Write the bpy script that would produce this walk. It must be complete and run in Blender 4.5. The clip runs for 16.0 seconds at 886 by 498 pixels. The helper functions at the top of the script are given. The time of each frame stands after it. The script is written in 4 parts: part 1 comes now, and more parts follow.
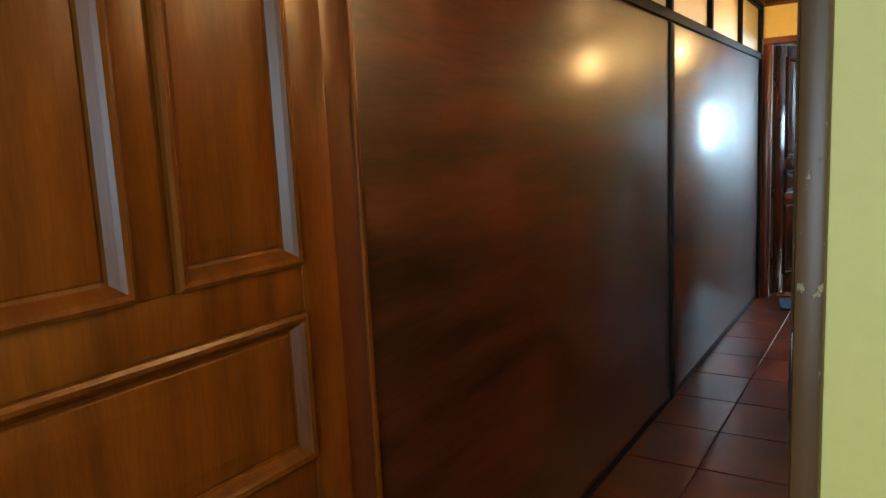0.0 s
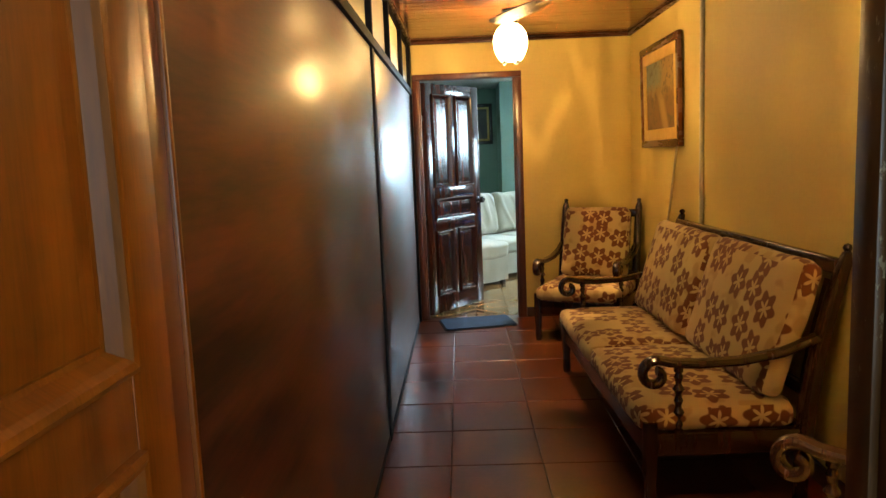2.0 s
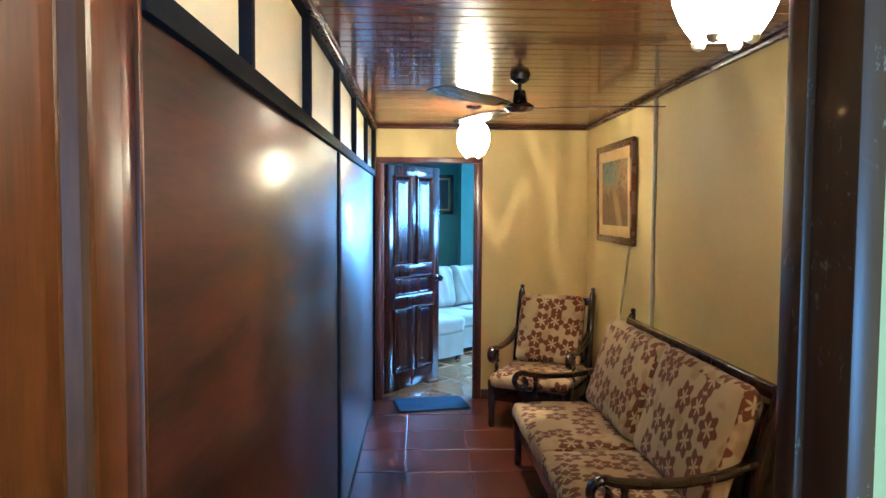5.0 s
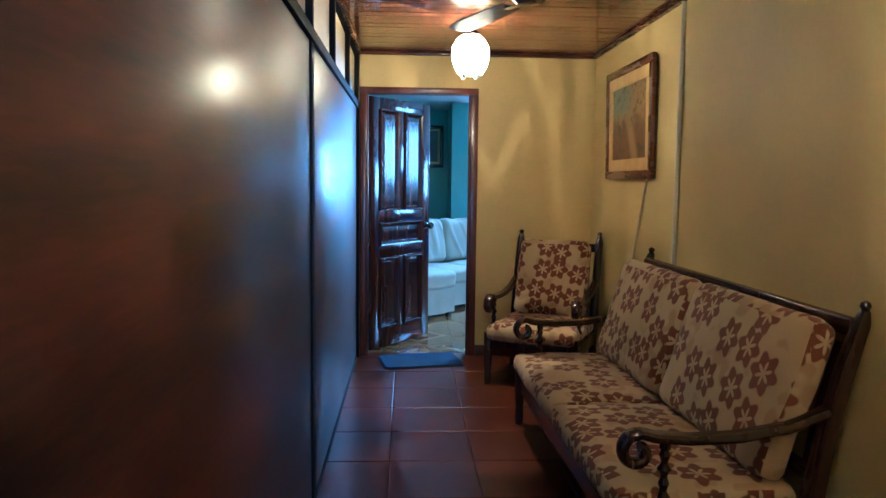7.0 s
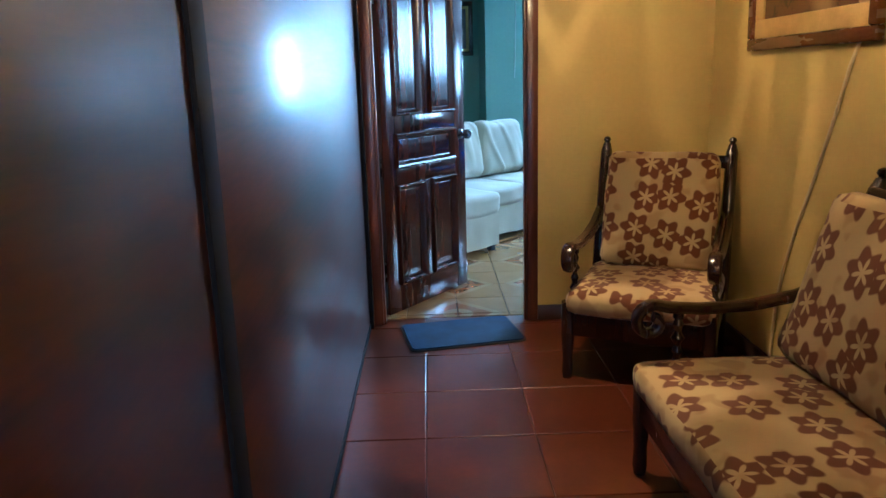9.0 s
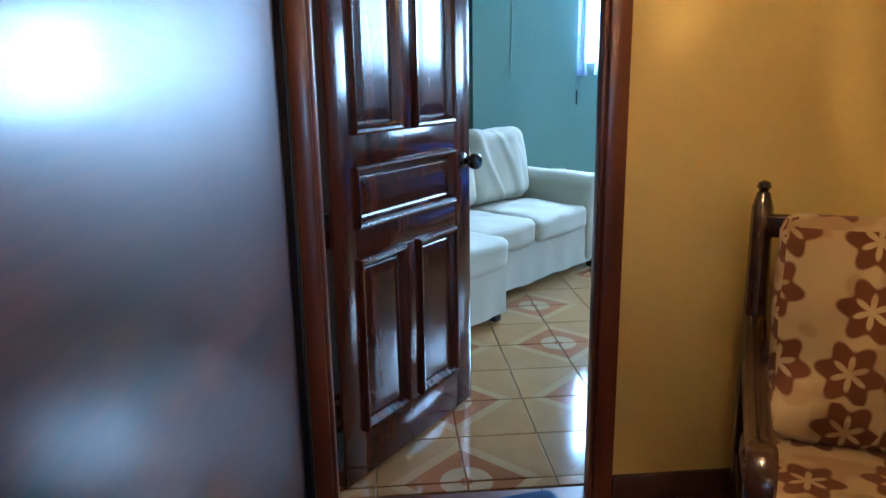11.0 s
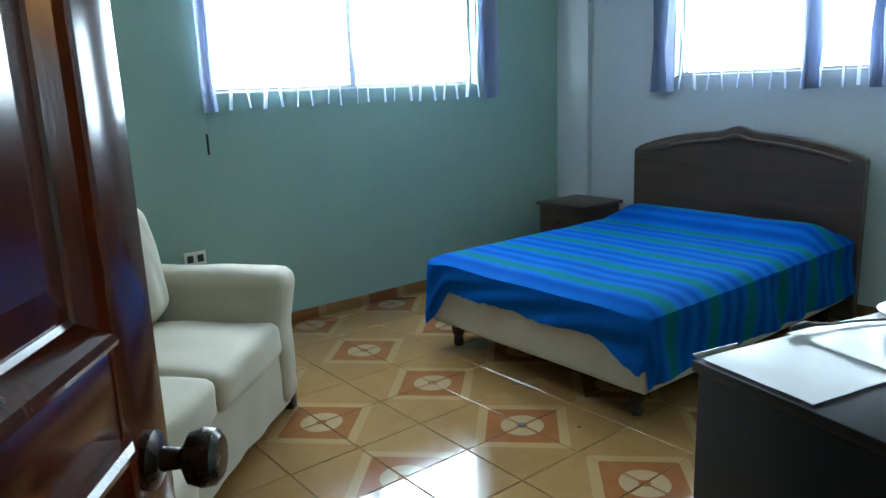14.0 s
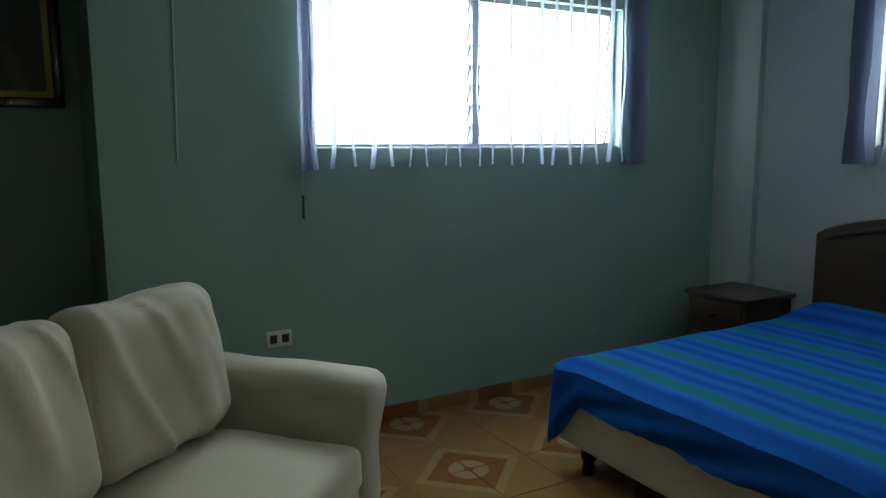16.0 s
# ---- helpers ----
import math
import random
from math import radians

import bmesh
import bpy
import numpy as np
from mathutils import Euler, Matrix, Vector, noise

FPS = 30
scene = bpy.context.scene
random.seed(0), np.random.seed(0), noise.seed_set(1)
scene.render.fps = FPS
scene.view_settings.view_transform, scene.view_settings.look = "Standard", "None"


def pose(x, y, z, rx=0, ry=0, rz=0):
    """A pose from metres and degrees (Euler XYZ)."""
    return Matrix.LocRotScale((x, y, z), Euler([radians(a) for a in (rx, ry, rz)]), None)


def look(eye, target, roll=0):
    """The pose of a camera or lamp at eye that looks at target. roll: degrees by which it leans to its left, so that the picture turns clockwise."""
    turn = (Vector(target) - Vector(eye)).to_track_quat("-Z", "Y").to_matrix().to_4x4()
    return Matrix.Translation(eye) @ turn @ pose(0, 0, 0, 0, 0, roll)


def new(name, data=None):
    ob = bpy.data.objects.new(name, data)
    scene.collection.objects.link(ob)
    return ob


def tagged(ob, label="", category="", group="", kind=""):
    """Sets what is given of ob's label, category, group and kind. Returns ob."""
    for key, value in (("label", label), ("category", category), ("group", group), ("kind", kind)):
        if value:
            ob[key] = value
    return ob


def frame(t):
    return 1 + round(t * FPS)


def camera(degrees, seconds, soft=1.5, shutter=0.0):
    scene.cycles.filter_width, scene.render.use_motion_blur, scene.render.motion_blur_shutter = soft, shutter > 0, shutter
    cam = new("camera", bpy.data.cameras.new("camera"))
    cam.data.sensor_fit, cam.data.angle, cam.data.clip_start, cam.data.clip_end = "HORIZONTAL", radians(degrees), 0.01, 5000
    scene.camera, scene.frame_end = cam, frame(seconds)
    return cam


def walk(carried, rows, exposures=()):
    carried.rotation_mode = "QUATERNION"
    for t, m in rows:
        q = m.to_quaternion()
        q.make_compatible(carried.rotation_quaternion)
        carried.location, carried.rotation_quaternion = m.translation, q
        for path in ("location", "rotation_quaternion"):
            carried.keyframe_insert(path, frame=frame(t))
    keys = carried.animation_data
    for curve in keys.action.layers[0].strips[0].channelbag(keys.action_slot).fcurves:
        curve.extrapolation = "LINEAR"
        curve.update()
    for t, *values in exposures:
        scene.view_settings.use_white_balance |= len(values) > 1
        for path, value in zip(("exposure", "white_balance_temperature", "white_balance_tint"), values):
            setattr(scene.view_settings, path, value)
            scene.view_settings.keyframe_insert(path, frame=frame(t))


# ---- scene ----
cam = camera(63.5, 16.0)
PATH = [
    (0, (0.983, -0.746, 1.39), (-0.089, 0.918, 1.101), -2.8),
    (0.5, (0.775, -0.624, 1.415), (0.114, 1.247, 1.164), -1.5),
    (1, (0.57, -0.546, 1.427), (0.281, 1.419, 1.195), -3.0),
    (1.5, (0.501, -0.464, 1.418), (0.342, 1.517, 1.197), -0.4),
    (2, (0.403, -0.528, 1.4), (0.346, 1.455, 1.148), -2.3),
    (2.5, (0.383, -0.557, 1.377), (0.369, 1.416, 1.051), -1.6),
    (3, (0.419, -0.591, 1.304), (0.415, 1.356, 0.848), -1.0),
    (3.5, (0.425, -0.608, 1.319), (0.426, 1.329, 0.819), -2.2),
    (4, (0.42, -0.612, 1.477), (0.449, 1.352, 1.099), -2.8),
    (4.5, (0.418, -0.631, 1.605), (0.445, 1.361, 1.423), -0.3),
    (4.7, (0.405, -0.614, 1.661), (0.464, 1.382, 1.55), 0.1),
    (6.8, (0.399, -0.109, 1.427), (0.438, 1.884, 1.265), 1.9),
    (7, (0.39, -0.001, 1.383), (0.491, 1.987, 1.195), 0.7),
    (7.5, (0.435, 0.45, 1.311), (0.516, 2.433, 1.061), 0.4),
    (8, (0.405, 0.817, 1.285), (0.418, 2.787, 0.942), 0.6),
    (8.5, (0.358, 1.275, 1.284), (0.397, 3.222, 0.827), -2.3),
    (9, (0.359, 1.785, 1.337), (0.388, 3.73, 0.873), -1.7),
    (9.5, (0.314, 2.271, 1.33), (0.301, 4.227, 0.913), -1.8),
    (9.7, (0.293, 2.427, 1.355), (0.322, 4.371, 0.9), -2.0),
    (11.8, (0.255, 4.440, 1.27), (0.495, 6.370, 0.79), -0.7),
    (12, (0.249, 4.617, 1.262), (0.55, 6.544, 0.822), -1.2),
    (12.5, (0.325, 4.945, 1.285), (0.777, 6.837, 0.825), -2.6),
    (13, (0.323, 5.234, 1.33), (0.939, 7.091, 0.917), -2.4),
    (13.3, (0.336, 5.393, 1.34), (1.184, 7.153, 0.911), -2.3),
    (13.5, (0.341, 5.505, 1.353), (1.39, 7.162, 0.961), -3.1),
    (14, (0.377, 5.612, 1.357), (1.588, 7.142, 0.917), -2.2),
    (14.5, (0.435, 5.663, 1.369), (1.654, 7.19, 0.94), -1.2),
    (15, (0.541, 5.8, 1.385), (1.751, 7.353, 1.033), -1.0),
    (15.4, (0.586, 6.029, 1.4), (1.871, 7.544, 1.172), -0.5),
    (15.5, (0.608, 6.055, 1.418), (1.852, 7.599, 1.152), 0.2),
    (16, (0.752, 6.234, 1.377), (1.724, 7.958, 1.095), -0.3),
]
EXPOSURES = [
    (0, 0.15, 6000, 8),
    (0.5, 0.2, 7000, 10),
    (1.5, 0.5, 7000, 10),
    (2.5, 0.5, 5100, 8),
    (3.5, 0.75, 4100, 8),
    (4.0, 0.9, 3950, 6),
    (4.5, 0.85, 3800, 5),
    (7.5, 0.05, 3700, 6),
    (8.5, 0.25, 4150, 6),
    (9.5, 0.45, 4600, 10),
    (12.0, 0.08, 5050, 14),
    (13.5, -0.24, 6050, 15),
    (15.0, -1.12, 7200, 19),
    (16.0, -1.92, 7500, 18),
]
walk(cam, [(t, look(eye, target, roll)) for t, eye, target, roll in PATH], EXPOSURES)

# ---------------------------------------------------------------- plan
CW, NEAR, FAR, CEIL = 1.85, 0.33, 5.61, 2.37  # corridor: width, near wall, far wall, ceiling
BED_S, BED_N, BED_E, BED_W, BED_TOP = 5.76, 9.43, 4.62, -0.9, 2.40  # bedroom faces
RECESS_N, RECESS_E = 10.40, 0.97
SILL, HEAD = 1.365, 2.15

# ---------------------------------------------------------------- light
world = bpy.data.worlds.new("world")
scene.world = world
world.use_nodes = True
wn = world.node_tree.nodes
sky = wn.new("ShaderNodeTexSky")
sky.sky_type, sky.sun_disc, sky.sun_elevation, sky.sun_rotation = "NISHITA", False, radians(50), radians(40)
world.node_tree.links.new(sky.outputs[0], wn["Background"].inputs[0])
wn["Background"].inputs[1].default_value = 0.12

SKY_TINT = (0.62, 0.85, 1.0)


def window_light(name, m, w, h, watts, tint=SKY_TINT):
    data = bpy.data.lights.new(name, "AREA")
    data.shape, data.size, data.size_y, data.energy, data.color = "RECTANGLE", w, h, watts, tint
    ob = new(name, data)
    ob.matrix_world = m
    return ob


# sky light in the openings of the two bedroom windows and of the hall window
window_light("window_light_north", look((2.79, BED_N + 0.22, 1.80), (2.79, BED_N - 1.78, 1.72)), 2.1, 1.0, 500)
window_light("window_light_east", look((BED_E + 0.22, 7.61, 1.80), (BED_E - 1.78, 7.61, 1.72)), 1.9, 1.0, 190)
window_light("window_light_hall", look((1.3, -3.2, 1.5), (1.3, 0, 1.4)), 1.6, 1.2, 80)
LAMP_GLOW = 36.0
LAMP_SPOTS = ((0.77, 4.45), (1.06, 0.98))
for lx, ly in LAMP_SPOTS:
    bulb = bpy.data.lights.new("bulb", "POINT")
    bulb.energy, bulb.shadow_soft_size, bulb.color = 82.0, 0.004, (1.0, 0.60, 0.23)
    new("bulb", bulb).matrix_world = pose(lx, ly, CEIL - 0.21)


# ---------------------------------------------------------------- materials
def nodes_of(name):
    m = bpy.data.materials.new(name)
    m.use_nodes = True
    t = m.node_tree
    return m, t, t.nodes, t.links, t.nodes["Principled BSDF"]


def mix_node(t, fac, a, b):
    n = t.nodes.new("ShaderNodeMix")
    n.data_type = "RGBA"
    for k, v in ((0, fac), (6, a), (7, b)):
        if isinstance(v, (int, float)):
            n.inputs[k].default_value = v
        elif isinstance(v, tuple):
            n.inputs[k].default_value = (*v, 1)
        else:
            t.links.new(v, n.inputs[k])
    return n.outputs[2]


def math_node(t, op, a, b=0.0, c=0.0):
    n = t.nodes.new("ShaderNodeMath")
    n.operation = op
    for k, v in enumerate((a, b, c)):
        if isinstance(v, (int, float)):
            n.inputs[k].default_value = v
        else:
            t.links.new(v, n.inputs[k])
    return n.outputs[0]


def coords(t, stretch=(1, 1, 1), spin=0.0, vary=False):
    """Surface coordinates in metres, stretched; vary: shifted from piece to piece."""
    uv = t.nodes.new("ShaderNodeUVMap")
    out = uv.outputs[0]
    if vary:
        info = t.nodes.new("ShaderNodeObjectInfo")
        far = t.nodes.new("ShaderNodeVectorMath")
        far.operation = "MULTIPLY_ADD"
        t.links.new(info.outputs["Random"], far.inputs[0])
        far.inputs[1].default_value = (37.0, 19.0, 7.0)
        t.links.new(out, far.inputs[2])
        out = far.outputs[0]
    mp = t.nodes.new("ShaderNodeMapping")
    mp.inputs["Scale"].default_value, mp.inputs["Rotation"].default_value = stretch, (0, 0, radians(spin))
    t.links.new(out, mp.inputs[0])
    return mp.outputs[0]


def noise_node(t, vec, scale, detail=4.0, rough=0.55, twist=0.0):
    n = t.nodes.new("ShaderNodeTexNoise")
    n.inputs["Scale"].default_value, n.inputs["Detail"].default_value = scale, detail
    n.inputs["Roughness"].default_value, n.inputs["Distortion"].default_value = rough, twist
    t.links.new(vec, n.inputs["Vector"])
    return n.outputs["Fac"]


def ramp_node(t, fac, lo, hi):
    n = t.nodes.new("ShaderNodeMapRange")
    n.inputs["From Min"].default_value, n.inputs["From Max"].default_value = lo, hi
    t.links.new(fac, n.inputs["Value"])
    return n.outputs[0]


def bump_node(t, bsdf, height, strength, dist=0.002):
    n = t.nodes.new("ShaderNodeBump")
    n.inputs["Strength"].default_value, n.inputs["Distance"].default_value = strength, dist
    t.links.new(height, n.inputs["Height"])
    t.links.new(n.outputs[0], bsdf.inputs["Normal"])


def surface(name, a, b, scale=3.0, stretch=(1, 1, 1), fine=60.0, rough=(0.5, 0.6), bump=0.15, metal=0.0, coat=0.0, spin=0.0, vary=False, sheen=0.0, lo=0.3, hi=0.7, specular=0.5, coat_rough=0.08):
    """Two colours mingled by broad and by fine noise, with rough patches and fine relief."""
    m, t, ns, ln, bs = nodes_of(name)
    v = coords(t, stretch, spin, vary)
    broad, small = noise_node(t, v, scale, 4), noise_node(t, v, fine, 3)
    blend = math_node(t, "ADD", math_node(t, "MULTIPLY", broad, 0.75), math_node(t, "MULTIPLY", small, 0.25))
    fac = ramp_node(t, blend, lo, hi)
    ln.new(mix_node(t, fac, a, b), bs.inputs["Base Color"])
    r = t.nodes.new("ShaderNodeMapRange")
    r.inputs["To Min"].default_value, r.inputs["To Max"].default_value = rough
    ln.new(broad, r.inputs["Value"])
    ln.new(r.outputs[0], bs.inputs["Roughness"])
    bs.inputs["Metallic"].default_value, bs.inputs["Coat Weight"].default_value = metal, coat
    bs.inputs["Coat Roughness"].default_value, bs.inputs["Specular IOR Level"].default_value = coat_rough, specular
    if sheen:
        bs.inputs["Sheen Weight"].default_value = sheen
    if bump:
        bump_node(t, bs, blend, bump)
    return m


M_PANEL = surface("panel_veneer", (0.012, 0.0028, 0.0011), (0.072, 0.0155, 0.0042), 2.2, (0.35, 3.2, 1), 22, (0.38, 0.52), 0.03, spin=-9, specular=0.28, lo=0.36, hi=0.62, coat=0.27, coat_rough=0.2)
M_BLACK = surface("black_paint", (0.005, 0.005, 0.006), (0.012, 0.011, 0.011), 8, fine=90, rough=(0.65, 0.8), bump=0.08, specular=0.1)
M_HONEY = surface("honey_varnish", (0.058, 0.013, 0.0008), (0.205, 0.054, 0.003), 2.5, (6, 0.5, 1), 30, (0.30, 0.42), 0.12, specular=0.25)
M_MAHOG = surface("mahogany_varnish", (0.020, 0.005, 0.003), (0.074, 0.0175, 0.0075), 2.5, (6, 0.5, 1), 30, (0.10, 0.20), 0.16, specular=0.5)
M_FRAMEWOOD = surface("frame_varnish", (0.07, 0.019, 0.009), (0.15, 0.042, 0.016), 2.5, (7, 0.5, 1), 30, (0.25, 0.4), 0.12, coat=0.15)
M_CEIL = surface("ceiling_plank", (0.11, 0.034, 0.010), (0.30, 0.11, 0.035), 1.6, (0.5, 7, 1), 25, (0.16, 0.28), 0.10, coat=0.35)
M_TRIM = surface("ceiling_trim", (0.05, 0.018, 0.008), (0.12, 0.04, 0.016), 3, (0.4, 6, 1), 30, (0.2, 0.35), 0.1)
M_YELLOW = surface("yellow_wall_paint", (0.60, 0.45, 0.12), (0.69, 0.54, 0.165), 0.9, fine=45, rough=(0.5, 0.7), bump=0.12)
M_CREAM = surface("cream_board", (0.66, 0.57, 0.34), (0.74, 0.66, 0.42), 1.6, fine=60, rough=(0.45, 0.6), bump=0.06)
M_GREEN = surface("green_wall_paint", (0.20, 0.315, 0.252), (0.26, 0.38, 0.31), 0.8, fine=40, rough=(0.4, 0.62), bump=0.10)
M_GREY = surface("pale_wall_paint", (0.42, 0.46, 0.45), (0.52, 0.55, 0.53), 0.8, fine=40, rough=(0.45, 0.65), bump=0.10)
M_WHITEPAINT = surface("white_ceiling_paint", (0.58, 0.59, 0.57), (0.66, 0.66, 0.64), 0.8, fine=50, rough=(0.6, 0.8), bump=0.08)
M_BASE = surface("dark_baseboard", (0.035, 0.018, 0.012), (0.09, 0.04, 0.022), 5, (0.6, 4, 1), 40, (0.25, 0.4), 0.1)
M_TERRA = surface("terracotta_tile", (0.055, 0.011, 0.0025), (0.115, 0.026, 0.0055), 4.5, fine=38, rough=(0.27, 0.38), bump=0.03, vary=True, specular=0.35)
M_GROUT = surface("dark_grout", (0.025, 0.010, 0.006), (0.05, 0.02, 0.012), 12, fine=120, rough=(0.7, 0.9), bump=0.3)
M_GROUT_PALE = surface("tan_grout", (0.15, 0.09, 0.045), (0.22, 0.14, 0.07), 12, fine=120, rough=(0.6, 0.85), bump=0.2)
M_DARKWOOD = surface("dark_turned_wood", (0.012, 0.006, 0.004), (0.045, 0.018, 0.010), 4, (5, 0.6, 1), 40, (0.18, 0.32), 0.10, coat=0.3)
M_CLOTH = surface("white_slipcover", (0.39, 0.34, 0.245), (0.51, 0.455, 0.345), 2.0, fine=160, rough=(0.8, 0.95), bump=0.25, sheen=0.2)
M_BOXCLOTH = surface("cream_ticking", (0.50, 0.45, 0.36), (0.62, 0.57, 0.47), 3, fine=150, rough=(0.75, 0.9), bump=0.2)
M_MAT = surface("navy_mat_pile", (0.008, 0.020, 0.055), (0.02, 0.05, 0.12), 8, fine=260, rough=(0.85, 0.95), bump=0.6, specular=0.15)
M_ALU = surface("grey_aluminium", (0.30, 0.31, 0.32), (0.42, 0.43, 0.44), 5, (1, 8, 1), 60, (0.3, 0.45), 0.04, metal=0.9)
M_METAL = surface("dark_bronze", (0.035, 0.03, 0.028), (0.08, 0.07, 0.06), 20, fine=90, rough=(0.2, 0.35), bump=0.05, metal=0.85)
M_CHROME = surface("brushed_steel", (0.35, 0.35, 0.35), (0.5, 0.5, 0.5), 10, fine=80, rough=(0.12, 0.25), bump=0.02, metal=1.0)
M_BLADE = surface("fan_blade_enamel", (0.05, 0.035, 0.028), (0.11, 0.08, 0.06), 4, (0.6, 5, 1), 40, (0.2, 0.32), 0.05)
M_LACQUER = surface("black_lacquer", (0.006, 0.007, 0.010), (0.014, 0.015, 0.020), 4, fine=70, rough=(0.3, 0.45), bump=0.05)
M_PAPER = surface("white_paper", (0.78, 0.78, 0.76), (0.84, 0.84, 0.82), 4, fine=90, rough=(0.18, 0.28), bump=0.02, specular=1.0)
M_PLASTIC = surface("pale_plastic", (0.55, 0.56, 0.55), (0.64, 0.65, 0.63), 6, fine=90, rough=(0.3, 0.4), bump=0.03)
M_IVORY = surface("ivory_plastic", (0.62, 0.58, 0.46), (0.70, 0.66, 0.54), 6, fine=90, rough=(0.35, 0.45), bump=0.03)
M_RUBBER = surface("black_rubber", (0.008, 0.008, 0.008), (0.016, 0.016, 0.016), 10, fine=90, rough=(0.5, 0.6), bump=0.05)
M_GILT = surface("gilt_liner", (0.52, 0.34, 0.085), (0.70, 0.49, 0.16), 10, fine=120, rough=(0.35, 0.5), bump=0.15, metal=0.1)
M_PICWOOD = surface("picture_frame_wood", (0.10, 0.034, 0.008), (0.17, 0.063, 0.016), 3, (0.5, 2, 1), 50, (0.2, 0.35), 0.06, coat=0.2)
M_HEADBOARD = surface("headboard_walnut", (0.035, 0.02, 0.014), (0.085, 0.05, 0.034), 2.5, (0.5, 6, 1), 30, (0.25, 0.4), 0.1)


def chipped_varnish():
    """Old dark varnish, worn through in small pale chips."""
    m, t, ns, ln, bs = nodes_of("worn_frame_varnish")
    v = coords(t, (5, 0.6, 1))
    broad, chip = noise_node(t, v, 5, 4), noise_node(t, coords(t, (1.6, 0.8, 1)), 34, 5, 0.7)
    patch = noise_node(t, coords(t, (1, 1, 1)), 3.5, 2)
    worn = math_node(t, "MULTIPLY", ramp_node(t, chip, 0.60, 0.64), ramp_node(t, patch, 0.50, 0.60))
    ln.new(mix_node(t, worn, mix_node(t, broad, (0.05, 0.021, 0.007), (0.15, 0.066, 0.020)), (0.30, 0.22, 0.12)), bs.inputs["Base Color"])
    ln.new(math_node(t, "MULTIPLY_ADD", broad, 0.22, 0.26), bs.inputs["Roughness"])
    bs.inputs["Specular IOR Level"].default_value = 0.3
    bump_node(t, bs, math_node(t, "SUBTRACT", broad, worn), 0.3)
    return m


def glow_glass():
    """Lit pressed glass: milky, with thin clearer wrinkles that throw streaks of lamplight."""
    m, t, ns, ln, bs = nodes_of("lit_opal_glass")
    n = noise_node(t, coords(t, (1, 1, 1)), 18, 2)
    bs.inputs["Base Color"].default_value = (0.9, 0.85, 0.7, 1)
    bs.inputs["Roughness"].default_value = 0.2
    bs.inputs["Emission Color"].default_value = (1.0, 0.60, 0.23, 1)
    ln.new(math_node(t, "MULTIPLY_ADD", n, 0.5 * LAMP_GLOW, 0.75 * LAMP_GLOW), bs.inputs["Emission Strength"])
    tc, mp = ns.new("ShaderNodeTexCoord"), ns.new("ShaderNodeMapping")
    mp.inputs["Scale"].default_value = (25, 25, 5)
    ln.new(tc.outputs["Object"], mp.inputs[0])
    wave = math_node(t, "ABSOLUTE", math_node(t, "SUBTRACT", noise_node(t, mp.outputs[0], 1.0, 1.0, 0.4, 0.8), 0.5))
    wrinkle = ramp_node(t, wave, 0.075, 0.0)
    clear, mx = ns.new("ShaderNodeBsdfTransparent"), ns.new("ShaderNodeMixShader")
    ln.new(math_node(t, "MULTIPLY_ADD", wrinkle, 0.66, 0.06), mx.inputs[0])
    ln.new(bs.outputs[0], mx.inputs[1])
    ln.new(clear.outputs[0], mx.inputs[2])
    ln.new(mx.outputs[0], ns["Material Output"].inputs[0])
    return m


def clear_glass():
    m, t, ns, ln, bs = nodes_of("louvre_glass")
    thin, gloss, mx, fr = ns.new("ShaderNodeBsdfTransparent"), ns.new("ShaderNodeBsdfGlossy"), ns.new("ShaderNodeMixShader"), ns.new("ShaderNodeLayerWeight")
    thin.inputs[0].default_value, gloss.inputs["Roughness"].default_value = (0.93, 0.97, 0.96, 1), 0.03
    for a, b in ((math_node(t, "MULTIPLY_ADD", math_node(t, "POWER", fr.outputs["Facing"], 4.0), 0.45, 0.03), mx.inputs[0]), (thin.outputs[0], mx.inputs[1]), (gloss.outputs[0], mx.inputs[2]), (mx.outputs[0], ns["Material Output"].inputs[0])):
        ln.new(a, b)
    return m


def slat_cloth():
    """Thin blind strips that let light through."""
    m, t, ns, ln, bs = nodes_of("blind_fabric")
    v = coords(t, (1, 1, 1))
    n = noise_node(t, v, 120, 2)
    ln.new(mix_node(t, n, (0.40, 0.44, 0.53), (0.50, 0.54, 0.63)), bs.inputs["Base Color"])
    bs.inputs["Roughness"].default_value = 0.8
    tr = ns.new("ShaderNodeBsdfTranslucent")
    tr.inputs[0].default_value = (0.56, 0.62, 0.76, 1)
    mx = ns.new("ShaderNodeMixShader")
    mx.inputs[0].default_value = 0.5
    ln.new(bs.outputs[0], mx.inputs[1])
    ln.new(tr.outputs[0], mx.inputs[2])
    ln.new(mx.outputs[0], ns["Material Output"].inputs[0])
    return m


